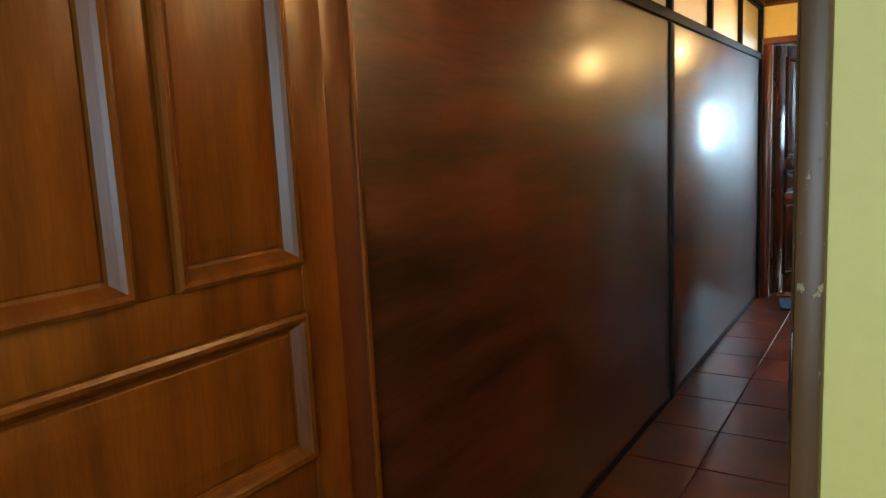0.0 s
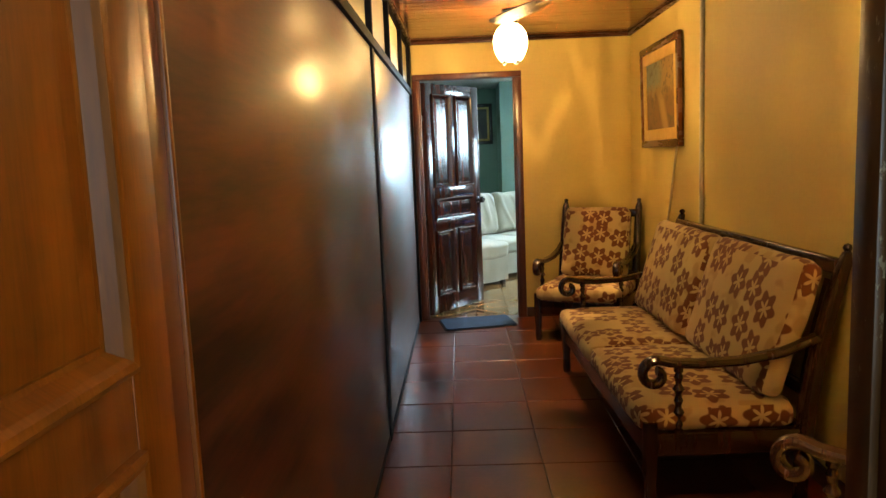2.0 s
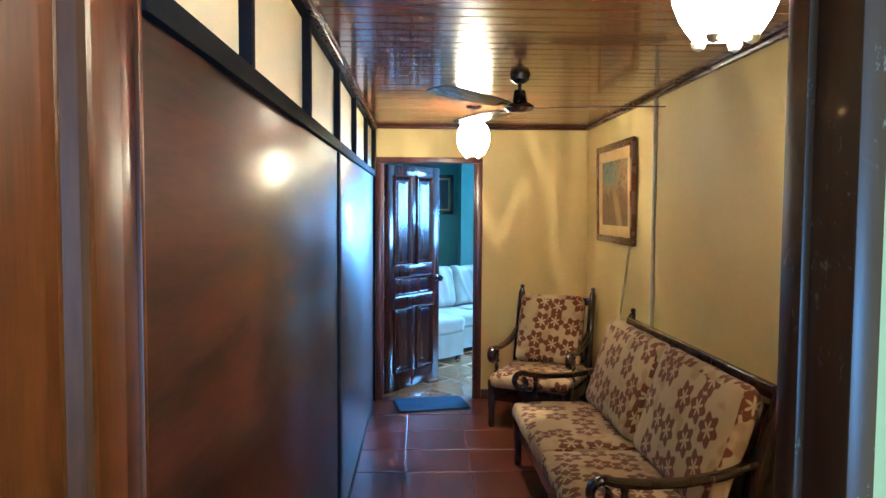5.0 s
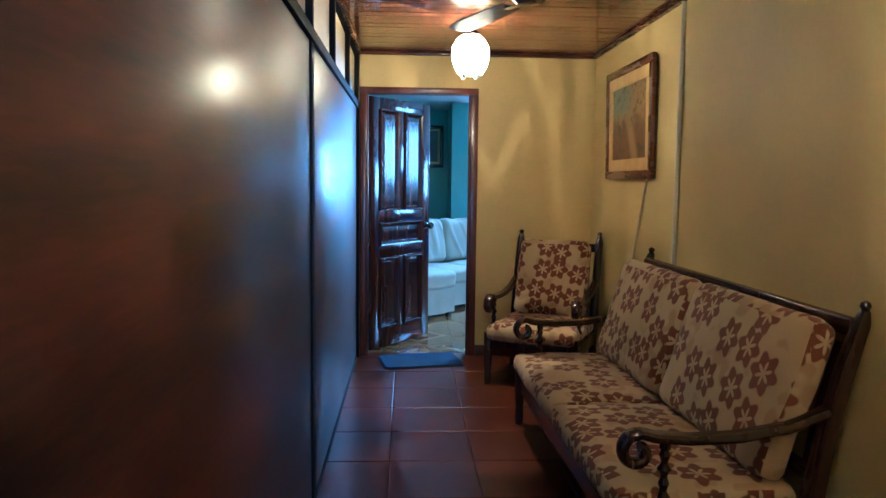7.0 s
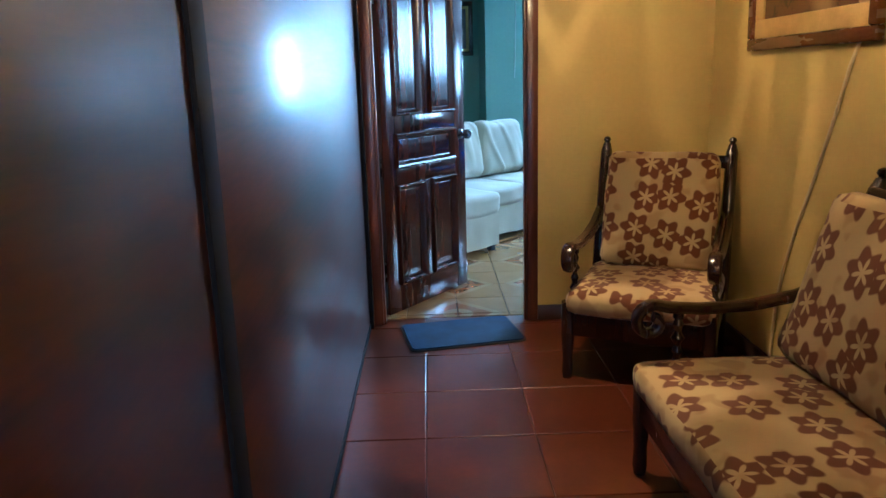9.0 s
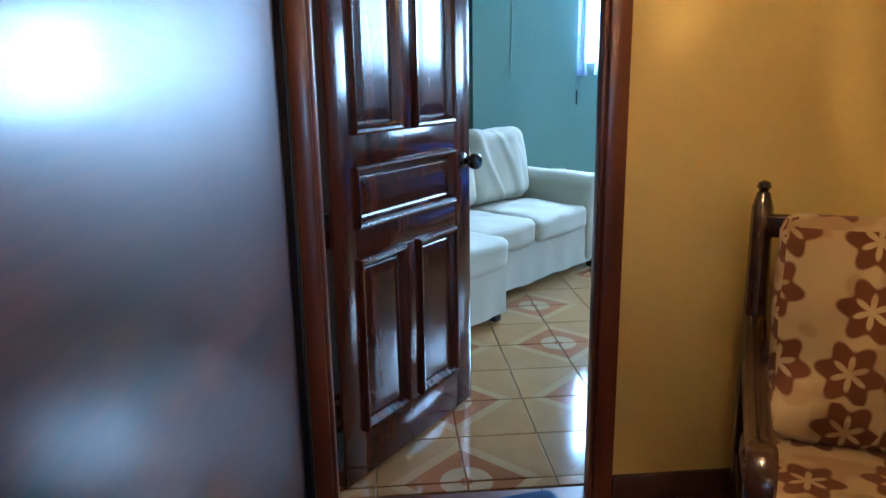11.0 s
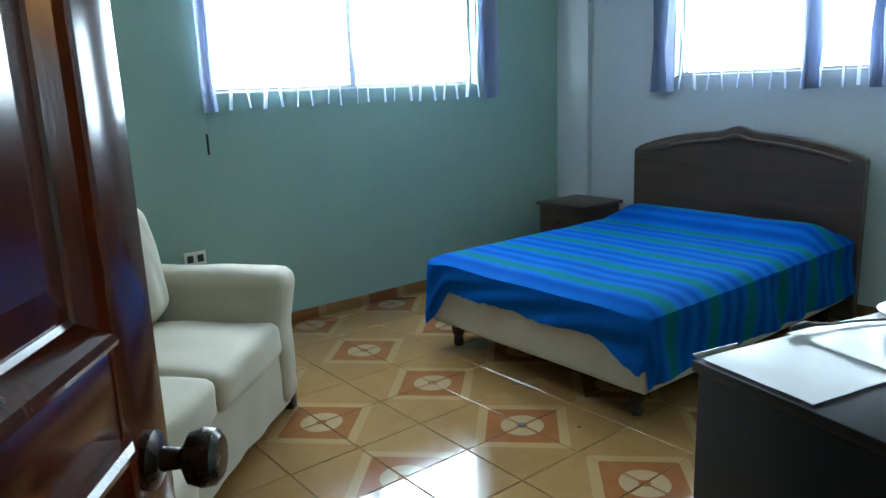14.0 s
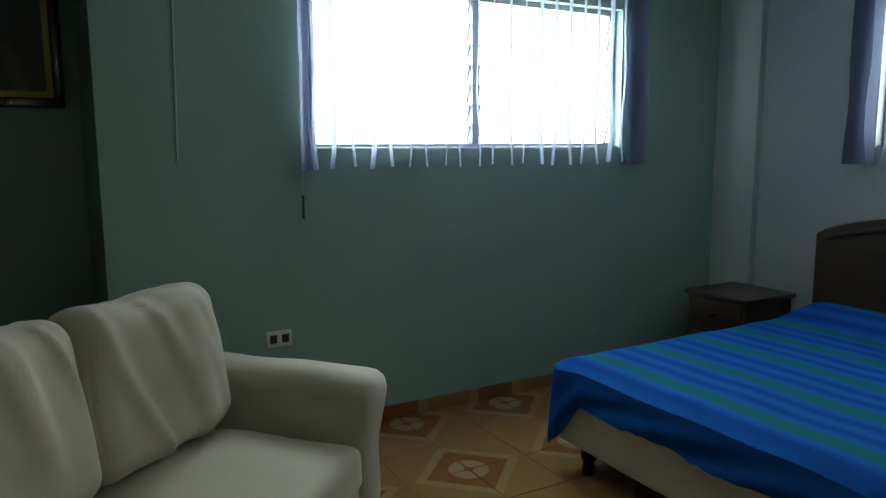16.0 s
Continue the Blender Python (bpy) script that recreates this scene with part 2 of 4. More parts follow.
def flower_cloth():
    """Cream cotton printed with clusters of brown six-petalled flowers."""
    m, t, ns, ln, bs = nodes_of("flower_print_cotton")
    v = coords(t, (1, 1, 1), 8, vary=True)
    vo = ns.new("ShaderNodeTexVoronoi")
    vo.voronoi_dimensions = "2D"
    vo.inputs["Scale"].default_value, vo.inputs["Randomness"].default_value = 6.3, 0.5
    ln.new(v, vo.inputs["Vector"])
    off = ns.new("ShaderNodeVectorMath")
    off.operation = "SUBTRACT"
    ln.new(v, off.inputs[0])
    ln.new(vo.outputs["Position"], off.inputs[1])
    sep = ns.new("ShaderNodeSeparateXYZ")
    ln.new(off.outputs[0], sep.inputs[0])
    ang = math_node(t, "ARCTAN2", sep.outputs[1], sep.outputs[0])
    rad = math_node(t, "SQRT", math_node(t, "ADD", math_node(t, "MULTIPLY", sep.outputs[0], sep.outputs[0]), math_node(t, "MULTIPLY", sep.outputs[1], sep.outputs[1])))
    six = math_node(t, "COSINE", math_node(t, "MULTIPLY", ang, 6.0))
    outer = math_node(t, "MULTIPLY_ADD", six, 0.012, 0.064)
    inner = math_node(t, "MULTIPLY_ADD", six, -0.015, 0.026)
    soft = lambda a, b: ramp_node(t, math_node(t, "SUBTRACT", a, b), -0.004, 0.004)  # noqa: E731
    petal = math_node(t, "MULTIPLY", soft(outer, rad), soft(rad, inner))
    sepc = ns.new("ShaderNodeSeparateColor")
    ln.new(vo.outputs["Color"], sepc.inputs[0])
    petal = math_node(t, "MULTIPLY", petal, math_node(t, "LESS_THAN", sepc.outputs[0], 0.92))
    weave = noise_node(t, coords(t, (1, 1, 1), 0, True), 420, 2)
    stain = noise_node(t, v, 5, 3)
    ghost = ramp_node(t, noise_node(t, v, 11, 1), 0.55, 0.62)
    ground = mix_node(t, math_node(t, "MULTIPLY", ghost, 0.55), mix_node(t, stain, (0.41, 0.295, 0.125), (0.51, 0.385, 0.18)), (0.30, 0.18, 0.06))
    brown = mix_node(t, stain, (0.10, 0.027, 0.006), (0.16, 0.050, 0.012))
    ln.new(mix_node(t, petal, ground, brown), bs.inputs["Base Color"])
    bs.inputs["Roughness"].default_value, bs.inputs["Sheen Weight"].default_value = 0.9, 0.15
    bump_node(t, bs, weave, 0.25, 0.001)
    return m


def striped_blanket():
    """Blue woven blanket with green and pale bands across the bed."""
    m, t, ns, ln, bs = nodes_of("striped_blanket_weave")
    geo = ns.new("ShaderNodeNewGeometry")
    sep = ns.new("ShaderNodeSeparateXYZ")
    ln.new(geo.outputs["Position"], sep.inputs[0])
    wob = noise_node(t, geo.outputs["Position"], 5, 2)
    x = math_node(t, "MULTIPLY_ADD", wob, 0.02, sep.outputs[0])
    wave = math_node(t, "SINE", math_node(t, "MULTIPLY", x, 2 * math.pi / 0.30))
    green = ramp_node(t, wave, 0.45, 0.85)
    fine = math_node(t, "SINE", math_node(t, "MULTIPLY", x, 2 * math.pi / 0.10))
    blue = mix_node(t, ramp_node(t, fine, -1.0, 1.0), (0.0003, 0.12, 0.50), (0.0003, 0.20, 0.70))
    weave = noise_node(t, geo.outputs["Position"], 300, 2)
    col = mix_node(t, math_node(t, "MULTIPLY", green, 0.85), blue, (0.002, 0.27, 0.21))
    ln.new(mix_node(t, math_node(t, "MULTIPLY", weave, 0.4), col, (0.004, 0.03, 0.16)), bs.inputs["Base Color"])
    bs.inputs["Roughness"].default_value, bs.inputs["Specular IOR Level"].default_value = 0.8, 0.04
    bs.inputs["Specular Tint"].default_value = (0.02, 0.40, 1.0, 1)
    bump_node(t, bs, weave, 0.35, 0.002)
    return m


PITCH, ROSE_X, ROSE_Y = 0.2975, 2.28, 7.54


def rosette_tile():
    """Glazed tan tile; four of them make an orange lozenge with a pale ring at each second corner."""
    m, t, ns, ln, bs = nodes_of("rosette_tile_glaze")
    geo = ns.new("ShaderNodeNewGeometry")
    sep = ns.new("ShaderNodeSeparateXYZ")
    ln.new(geo.outputs["Position"], sep.inputs[0])

    def cell(out, origin):
        u = math_node(t, "DIVIDE", math_node(t, "SUBTRACT", out, origin), 2 * PITCH)
        return math_node(t, "MULTIPLY", math_node(t, "SUBTRACT", math_node(t, "FRACT", math_node(t, "ADD", u, 0.5)), 0.5), 2 * PITCH)

    dx, dy = cell(sep.outputs[0], ROSE_X), cell(sep.outputs[1], ROSE_Y)
    ax, ay = math_node(t, "ABSOLUTE", dx), math_node(t, "ABSOLUTE", dy)
    man = math_node(t, "ADD", ax, ay)
    rad = math_node(t, "SQRT", math_node(t, "ADD", math_node(t, "MULTIPLY", dx, dx), math_node(t, "MULTIPLY", dy, dy)))
    vec = geo.outputs["Position"]
    cloud, grain = noise_node(t, vec, 7, 4, 0.6, 0.8), noise_node(t, vec, 55, 3)
    tan = mix_node(t, cloud, (0.20, 0.098, 0.028), (0.29, 0.162, 0.058))
    tan = mix_node(t, math_node(t, "MULTIPLY", grain, 0.35), tan, (0.20, 0.10, 0.04))
    inside = math_node(t, "LESS_THAN", man, 0.205)
    halo = math_node(t, "MULTIPLY", math_node(t, "GREATER_THAN", man, 0.205), math_node(t, "LESS_THAN", man, 0.262))
    col = mix_node(t, math_node(t, "MULTIPLY", halo, 0.45), tan, (0.32, 0.22, 0.11))
    col = mix_node(t, math_node(t, "MULTIPLY", inside, 0.8), col, mix_node(t, cloud, (0.16, 0.042, 0.011), (0.22, 0.070, 0.020)))
    ring = math_node(t, "MULTIPLY", math_node(t, "LESS_THAN", rad, 0.088), math_node(t, "GREATER_THAN", rad, 0.022))
    ring = math_node(t, "MULTIPLY", ring, ramp_node(t, math_node(t, "MINIMUM", ax, ay), 0.002, 0.007))
    col = mix_node(t, math_node(t, "MULTIPLY", ring, 0.85), col, (0.30, 0.21, 0.11))
    ln.new(col, bs.inputs["Base Color"])
    r = ns.new("ShaderNodeMapRange")
    r.inputs["To Min"].default_value, r.inputs["To Max"].default_value = 0.05, 0.13
    ln.new(cloud, r.inputs["Value"])
    ln.new(r.outputs[0], bs.inputs["Roughness"])
    bump_node(t, bs, cloud, 0.05, 0.002)
    return m


def landscape(name, sky_c, far_c, ground_c, path_c):
    """A loosely brushed landscape: sky above, dark hills, a pale track."""
    m, t, ns, ln, bs = nodes_of(name)
    co = ns.new("ShaderNodeTexCoord")
    sep = ns.new("ShaderNodeSeparateXYZ")
    ln.new(co.outputs["Generated"], sep.inputs[0])
    br = noise_node(t, coords(t, (1, 1, 1)), 9, 5, 0.65, 1.2)
    h = math_node(t, "MULTIPLY_ADD", br, 0.45, math_node(t, "SUBTRACT", sep.outputs[2], 0.22))
    col = mix_node(t, ramp_node(t, h, 0.45, 0.62), ground_c, far_c)
    left = math_node(t, "MULTIPLY", ramp_node(t, h, 0.56, 0.70), ramp_node(t, math_node(t, "MULTIPLY_ADD", br, 0.3, sep.outputs[1]), 0.52, 0.72))
    col = mix_node(t, left, col, sky_c)
    dark = ramp_node(t, noise_node(t, coords(t, (1, 1, 1)), 14, 4, 0.7, 0.6), 0.52, 0.62)
    col = mix_node(t, math_node(t, "MULTIPLY", dark, 0.75), col, (0.03, 0.018, 0.008))
    side = math_node(t, "ABSOLUTE", math_node(t, "SUBTRACT", math_node(t, "MULTIPLY_ADD", sep.outputs[2], 0.35, 0.32), sep.outputs[1]))
    track = math_node(t, "MULTIPLY", ramp_node(t, side, 0.14, 0.04), ramp_node(t, h, 0.58, 0.42))
    ln.new(mix_node(t, math_node(t, "MULTIPLY", track, 0.7), col, path_c), bs.inputs["Base Color"])
    bs.inputs["Roughness"].default_value = 0.4
    bump_node(t, bs, br, 0.3, 0.002)
    return m



def hazy_light():
    m, t, ns, ln, bs = nodes_of("hazy_daylight")
    geo = ns.new("ShaderNodeNewGeometry")
    cloud = noise_node(t, geo.outputs["Position"], 0.25, 3)
    em = ns.new("ShaderNodeEmission")
    em.inputs[0].default_value = (0.90, 0.95, 1.0, 1)
    ln.new(math_node(t, "MULTIPLY_ADD", cloud, 5.0, 11.0), em.inputs[1])
    ln.new(em.outputs[0], ns["Material Output"].inputs[0])
    return m


M_OLDFRAME = chipped_varnish()
M_GLARE = hazy_light()
M_GLOW, M_GLASS, M_SLAT, M_FLOWER, M_BLANKET, M_ROSETTE = glow_glass(), clear_glass(), slat_cloth(), flower_cloth(), striped_blanket(), rosette_tile()
M_LANDSCAPE = landscape("road_landscape", (0.15, 0.19, 0.17), (0.30, 0.18, 0.055), (0.14, 0.055, 0.014), (0.45, 0.30, 0.12))
M_DIMPICTURE = landscape("dim_landscape", (0.06, 0.08, 0.08), (0.05, 0.045, 0.03), (0.03, 0.022, 0.014), (0.12, 0.09, 0.05))


# ---------------------------------------------------------------- mesh helpers
def uv_box(me):
    """Surface coordinates in metres, laid on along the face's main axis."""
    uv = me.uv_layers.new(name="UVMap")
    for p in me.polygons:
        n = p.normal
        k = max(range(3), key=lambda i: abs(n[i]))
        a, b = ((1, 2), (0, 2), (0, 1))[k]
        for li in p.loop_indices:
            c = me.vertices[me.loops[li].vertex_index].co
            uv.data[li].uv = (c[a], c[b])


def mesh_of(name, bm, m, smooth=True, angle=35):
    bmesh.ops.recalc_face_normals(bm, faces=bm.faces)
    me = bpy.data.meshes.new(name)
    bm.to_mesh(me)
    bm.free()
    for some in m if isinstance(m, (list, tuple)) else (m,):
        me.materials.append(some)
    uv_box(me)
    if smooth:
        me.shade_smooth()
        me.set_sharp_from_angle(angle=radians(angle))
    return me


def part(name, bm, m, parent, label="", at=None, smooth=True):
    ob = new(name, mesh_of(name, bm, m, smooth))
    ob.parent = parent
    if at is not None:
        ob.matrix_local = at
    return tagged(ob, label) if label else ob


def thing(name, m, label, category, group="", kind=""):
    ob = new(name)
    ob.empty_display_size = 0.1
    ob.matrix_world = m
    return tagged(ob, label, category, group, kind)


def solid(name, bm, m, label, category, group="", kind="", smooth=True):
    return tagged(new(name, mesh_of(name, bm, m, smooth)), label, category, group, kind)


def bx(bm, x0, x1, y0, y1, z0, z1, bevel=0.0, seg=2, m=None):
    made = bmesh.ops.create_cube(bm, size=1, matrix=Matrix.LocRotScale(((x0 + x1) / 2, (y0 + y1) / 2, (z0 + z1) / 2), None, (x1 - x0, y1 - y0, z1 - z0)))
    vs = made["verts"]
    if bevel:
        es = list({e for v in vs for e in v.link_edges})
        out = bmesh.ops.bevel(bm, geom=es, offset=bevel, segments=seg, profile=0.5, affect="EDGES")
        vs = list({v for f in out["faces"] for v in f.verts} | {v for v in vs if v.is_valid})
    if m is not None:
        bmesh.ops.transform(bm, matrix=m, verts=vs)
    return bm


def box(*a, **k):
    return bx(bmesh.new(), *a, **k)


def ring_mesh(bm, rings, closed_ends=True):
    loops = [[bm.verts.new(p) for p in r] for r in rings]
    for a, b in zip(loops, loops[1:]):
        n = len(a)
        for i in range(n):
            bm.faces.new((a[i], a[(i + 1) % n], b[(i + 1) % n], b[i]))
    if closed_ends:
        bm.faces.new(loops[0][::-1])
        bm.faces.new(loops[-1])
    return bm


def lathe(bm, profile, seg=20, m=None):
    """A turned shape round z: profile of (radius, height)."""
    rings = [[Vector((max(r, 1e-4) * math.cos(2 * math.pi * i / seg), max(r, 1e-4) * math.sin(2 * math.pi * i / seg), z)) for i in range(seg)] for r, z in profile]
    if m is not None:
        rings = [[m @ p for p in r] for r in rings]
    return ring_mesh(bm, rings)


def sweep(bm, pts, rx, ry=None, seg=10, square=0.0):
    """A bar along points: half-widths rx (level) and ry (up), one number or one each."""
    pts = [Vector(p) for p in pts]
    n = len(pts)
    wid = lambda v, i: v[i] if isinstance(v, (list, tuple)) else v  # noqa: E731
    ry = rx if ry is None else ry
    rings, side = [], None
    for i, p in enumerate(pts):
        d = (pts[min(i + 1, n - 1)] - pts[max(i - 1, 0)]).normalized()
        ref = side if side is not None else (Vector((0, 0, 1)).cross(d) if abs(d.z) < 0.95 else Vector((1, 0, 0)))
        s = (ref - d * ref.dot(d)).normalized()
        u = d.cross(s)
        side = s
        ring = []
        for k in range(seg):
            a = 2 * math.pi * (k + 0.5) / seg
            c, q = math.cos(a), math.sin(a)
            f = 1 + square * (abs(c * q) ** 0.5 * 0.55)
            ring.append(p + s * c * wid(rx, i) * f + u * q * wid(ry, i) * f)
        rings.append(ring)
    return ring_mesh(bm, rings)


def cushion(w, d, h, r=0.05, puff=0.03, rough=0.006, m=None, cuts=12, seed=0.0, sag=0.0):
    """A stuffed cushion, centred, with rounded edges, a crown and slight lumps."""
    bm = bmesh.new()
    bmesh.ops.create_cube(bm, size=2)
    bmesh.ops.subdivide_edges(bm, edges=bm.edges[:], cuts=cuts, use_grid_fill=True)
    half = Vector((w / 2, d / 2, h / 2))
    r = min(r, h / 2 * 0.98)
    for v in bm.verts:
        p = Vector([c * e for c, e in zip(v.co, half)])
        q = Vector([max(-e + r, min(e - r, c)) for c, e in zip(p, half)])
        off = p - q
        if off.length > 1e-6:
            p = q + off.normalized() * r
        a, b = v.co.x, v.co.y
        crown = (1 - a * a) * (1 - b * b)
        p.z += math.copysign(puff, v.co.z) * crown * abs(v.co.z) - sag * crown
        n = noise.noise(p * 7 + Vector((seed, seed * 2, 0)))
        p += Vector((n, noise.noise(p * 6 + Vector((5, seed, 2))), noise.noise(p * 5 + Vector((seed, 3, 9))))) * rough
        v.co = p
    if m is not None:
        bmesh.ops.transform(bm, matrix=m, verts=bm.verts)
    return bm


def place(m, *rest):
    for other in rest:
        m = m @ other
    return m


# ---------------------------------------------------------------- large structure
def wall(name, boxes, m, label, category="wall"):
    bm = bmesh.new()
    for b in boxes:
        bx(bm, *b)
    return solid(name, bm, m, label, category, kind="structure", smooth=False)


IVORY_WALL = "yellow painted plaster wall of the corridor"
GREEN_WALL = "sea-green painted plaster wall of the bedroom"
floor_corridor = solid("floor_corridor", bx(box(-2.6, 2.6, -3.2, 0.27, -0.12, -0.006), -0.2, CW, 0.27, 5.70, -0.12, -0.006), M_GROUT, "terracotta tiled floor of hall and corridor", "floor", kind="structure", smooth=False)
floor_bedroom = solid("floor_bedroom", box(-1.05, 4.8, 5.70, 10.6, -0.12, -0.004), M_GROUT_PALE, "glazed tan tiled floor with orange lozenges", "floor", kind="structure", smooth=False)

wall("wall_east", [(CW, CW + 0.12, NEAR, FAR, 0, 2.6)], M_YELLOW, IVORY_WALL)
wall("wall_far", [(0.937, CW + 0.12, FAR, FAR + 0.075, 0, 2.6), (0.0, 0.937, FAR, FAR + 0.075, 2.10, 2.6), (-0.25, 0.02, FAR, FAR + 0.075, 0, 2.6)], M_YELLOW, "yellow painted wall round the far door")
wall("wall_bedroom_south", [(0.937, BED_E, FAR + 0.075, BED_S, 0, 2.6), (0.02, 0.937, FAR + 0.075, BED_S, 2.10, 2.6), (BED_W, 0.02, FAR + 0.075, BED_S, 0, 2.6)], M_GREEN, GREEN_WALL)
wall("wall_near", [(0.908, 2.6, 0.215, NEAR, 0, 2.6), (-2.6, -0.075, 0.215, NEAR, 0, 2.6), (-0.075, 0.908, 0.215, NEAR, 2.10, 2.6)], M_YELLOW, "yellow painted wall round the near door")
wall("wall_hall_west", [(-2.7, -2.6, -3.2, NEAR, 0, 2.6)], M_YELLOW, "yellow painted hall wall")
wall("wall_hall_east", [(2.6, 2.7, -3.2, NEAR, 0, 2.6)], M_YELLOW, "yellow painted hall wall")
wall("wall_hall_south", [(-2.7, 0.5, -3.2, -3.05, 0, 2.6), (2.1, 2.7, -3.2, -3.05, 0, 2.6), (0.5, 2.1, -3.2, -3.05, 0, 0.9), (0.5, 2.1, -3.2, -3.05, 2.1, 2.6)], M_YELLOW, "yellow painted hall wall with a window opening")
wall("ceiling_hall", [(-2.7, 2.7, -3.2, 0.27, 2.6, 2.7)], M_WHITEPAINT, "white painted hall ceiling", "ceiling")
wall("wall_behind_partition", [(-0.25, -0.20, NEAR, FAR, 0, 2.6)], M_CREAM, "pale wall behind the wooden partition")
wall("wall_bedroom_north", [(RECESS_E, 1.83, BED_N, BED_N + 0.15, 0, 2.6), (3.75, BED_E + 0.15, BED_N, BED_N + 0.15, 0, 2.6), (1.83, 3.75, BED_N, BED_N + 0.15, 0, SILL), (1.83, 3.75, BED_N, BED_N + 0.15, HEAD, 2.6)], M_GREEN, GREEN_WALL + " with a wide high window")
wall("wall_bedroom_east", [(BED_E, BED_E + 0.15, BED_S, 6.78, 0, 2.6), (BED_E, BED_E + 0.15, 8.44, BED_N, 0, 2.6), (BED_E, BED_E + 0.15, 6.78, 8.44, 0, SILL), (BED_E, BED_E + 0.15, 6.78, 8.44, HEAD, 2.6)], M_GREY, "pale grey painted bedroom wall with a window")
wall("wall_corner_column", [(BED_E - 0.05, BED_E, 9.13, BED_N, 0, 2.6)], M_GREY, "shallow pale column in the bedroom corner")
wall("wall_bedroom_west", [(BED_W - 0.12, BED_W, BED_S, RECESS_N, 0, 2.6)], M_GREEN, GREEN_WALL)
wall("wall_recess", [(BED_W, RECESS_E + 0.12, RECESS_N, RECESS_N + 0.12, 0, 2.6), (RECESS_E, RECESS_E + 0.12, BED_N + 0.15, RECESS_N, 0, 2.6)], M_GREEN, "green painted wall of the recess beside the window")
wall("ceiling_bedroom", [(BED_W - 0.12, BED_E + 0.15, BED_S, RECESS_N + 0.12, BED_TOP, BED_TOP + 0.1)], M_WHITEPAINT, "white painted bedroom ceiling", "ceiling")


def plank_ceiling():
    """Varnished boards laid across the corridor, with grooves between."""
    bm = bmesh.new()
    y = NEAR
    while y < FAR:
        e = min(y + 0.105, FAR)
        drop = 0.0015 * random.random()
        bx(bm, 0.0, CW, y + 0.0015, e - 0.0015, CEIL - drop, CEIL + 0.02, bevel=0.003, seg=1)
        y = e
    bx(bm, -0.2, CW, NEAR, FAR, CEIL + 0.02, CEIL + 0.06)
    return solid("ceiling_corridor", bm, M_CEIL, "glossy varnished wooden plank ceiling", "ceiling", kind="structure")


plank_ceiling()
trim = thing("trim_ceiling", pose(0, 0, 0), "dark wooden moulding round the plank ceiling", "trim", kind="structure")
for b in ((CW - 0.03, CW, NEAR, FAR - 0.03, CEIL - 0.03, CEIL - 0.003), (0.0, CW, FAR - 0.03, FAR, CEIL - 0.03, CEIL - 0.003), (0.0, 0.03, NEAR, FAR - 0.03, CEIL - 0.03, CEIL - 0.003)):
    part("moulding", box(*b, bevel=0.006), M_TRIM, trim)
base = thing("baseboard_corridor", pose(0, 0, 0), "dark painted baseboard along the corridor walls", "baseboard", kind="structure")
for b in ((0.938, CW, FAR - 0.014, FAR, 0, 0.085), (CW - 0.014, CW, NEAR, FAR - 0.014, 0, 0.085)):
    part("board", box(*b, bevel=0.003), M_BASE, base)
base = thing("baseboard_bedroom", pose(0, 0, 0), "tiled skirting at the foot of the bedroom walls", "baseboard", kind="structure")
for b in ((RECESS_E, BED_E - 0.05, BED_N - 0.012, BED_N, 0, 0.07), (BED_E - 0.012, BED_E, BED_S, 9.12, 0, 0.07)):
    part("board", box(*b, bevel=0.002), M_ROSETTE, base)


# the panelled partition
def partition():
    p = thing("wall_partition", pose(0, 0, 0), "glossy brown wood-veneer partition with cream upper lights", "partition", kind="structure")
    for y0, y1 in ((0.46, 2.909), (2.978, FAR)):
        part("veneer_panel", box(-0.03, 0.0, y0, y1, 0.03, 1.935, bevel=0.002), M_PANEL, p)
    part("joint_batten", box(-0.03, 0.010, 2.905, 2.982, 0.0, 1.93, bevel=0.004), M_BLACK, p, "black vertical batten")
    part("bottom_rail", box(-0.03, 0.006, 0.46, FAR, 0.0, 0.032, bevel=0.003), M_BLACK, p, "thin black bottom rail")
    part("middle_rail", box(-0.05, 0.018, 0.46, FAR, 1.932, 1.982, bevel=0.005), M_BLACK, p, "black horizontal rail")
    part("top_rail", box(-0.05, 0.012, 0.46, FAR - 0.03, 2.325, CEIL - 0.031, bevel=0.004), M_BLACK, p)
    part("end_post", box(-0.04, 0.02, FAR - 0.07, FAR - 0.016, 0.0, 1.932, bevel=0.004), M_BLACK, p, "black end post")
    posts = (0.48, 1.135, 2.02, 2.945, 3.83, 4.76, FAR - 0.02)
    for y in posts:
        part("upright", box(-0.05, 0.012, y - 0.02, y + 0.02, 1.982, 2.325, bevel=0.004), M_BLACK, p)
    for a, b in zip(posts, posts[1:]):
        part("upper_light", box(-0.03, -0.018, a + 0.02, b - 0.02, 1.982, 2.325), M_CREAM, p, "cream upper panel")
    return p


partition()


# ---------------------------------------------------------------- doors
def raised_panel(w, h):
    """A fielded panel with its moulding, the same on both faces, centred on the leaf's thickness."""
    rings = []
    steps = ((0.0, 0.018), (0.001, 0.029), (0.008, 0.033), (0.016, 0.031), (0.022, 0.024), (0.032, 0.009), (0.038, 0.007), (0.042, 0.009), (0.074, 0.0115), (0.078, 0.0115))
    for side in (-1, 1):
        some = [[Vector((x, side * y, z)) for x, z in ((i, i), (w - i, i), (w - i, h - i), (i, h - i))] for i, y in steps]
        rings += some[::-1] if side < 0 else some
    return ring_mesh(bmesh.new(), rings)


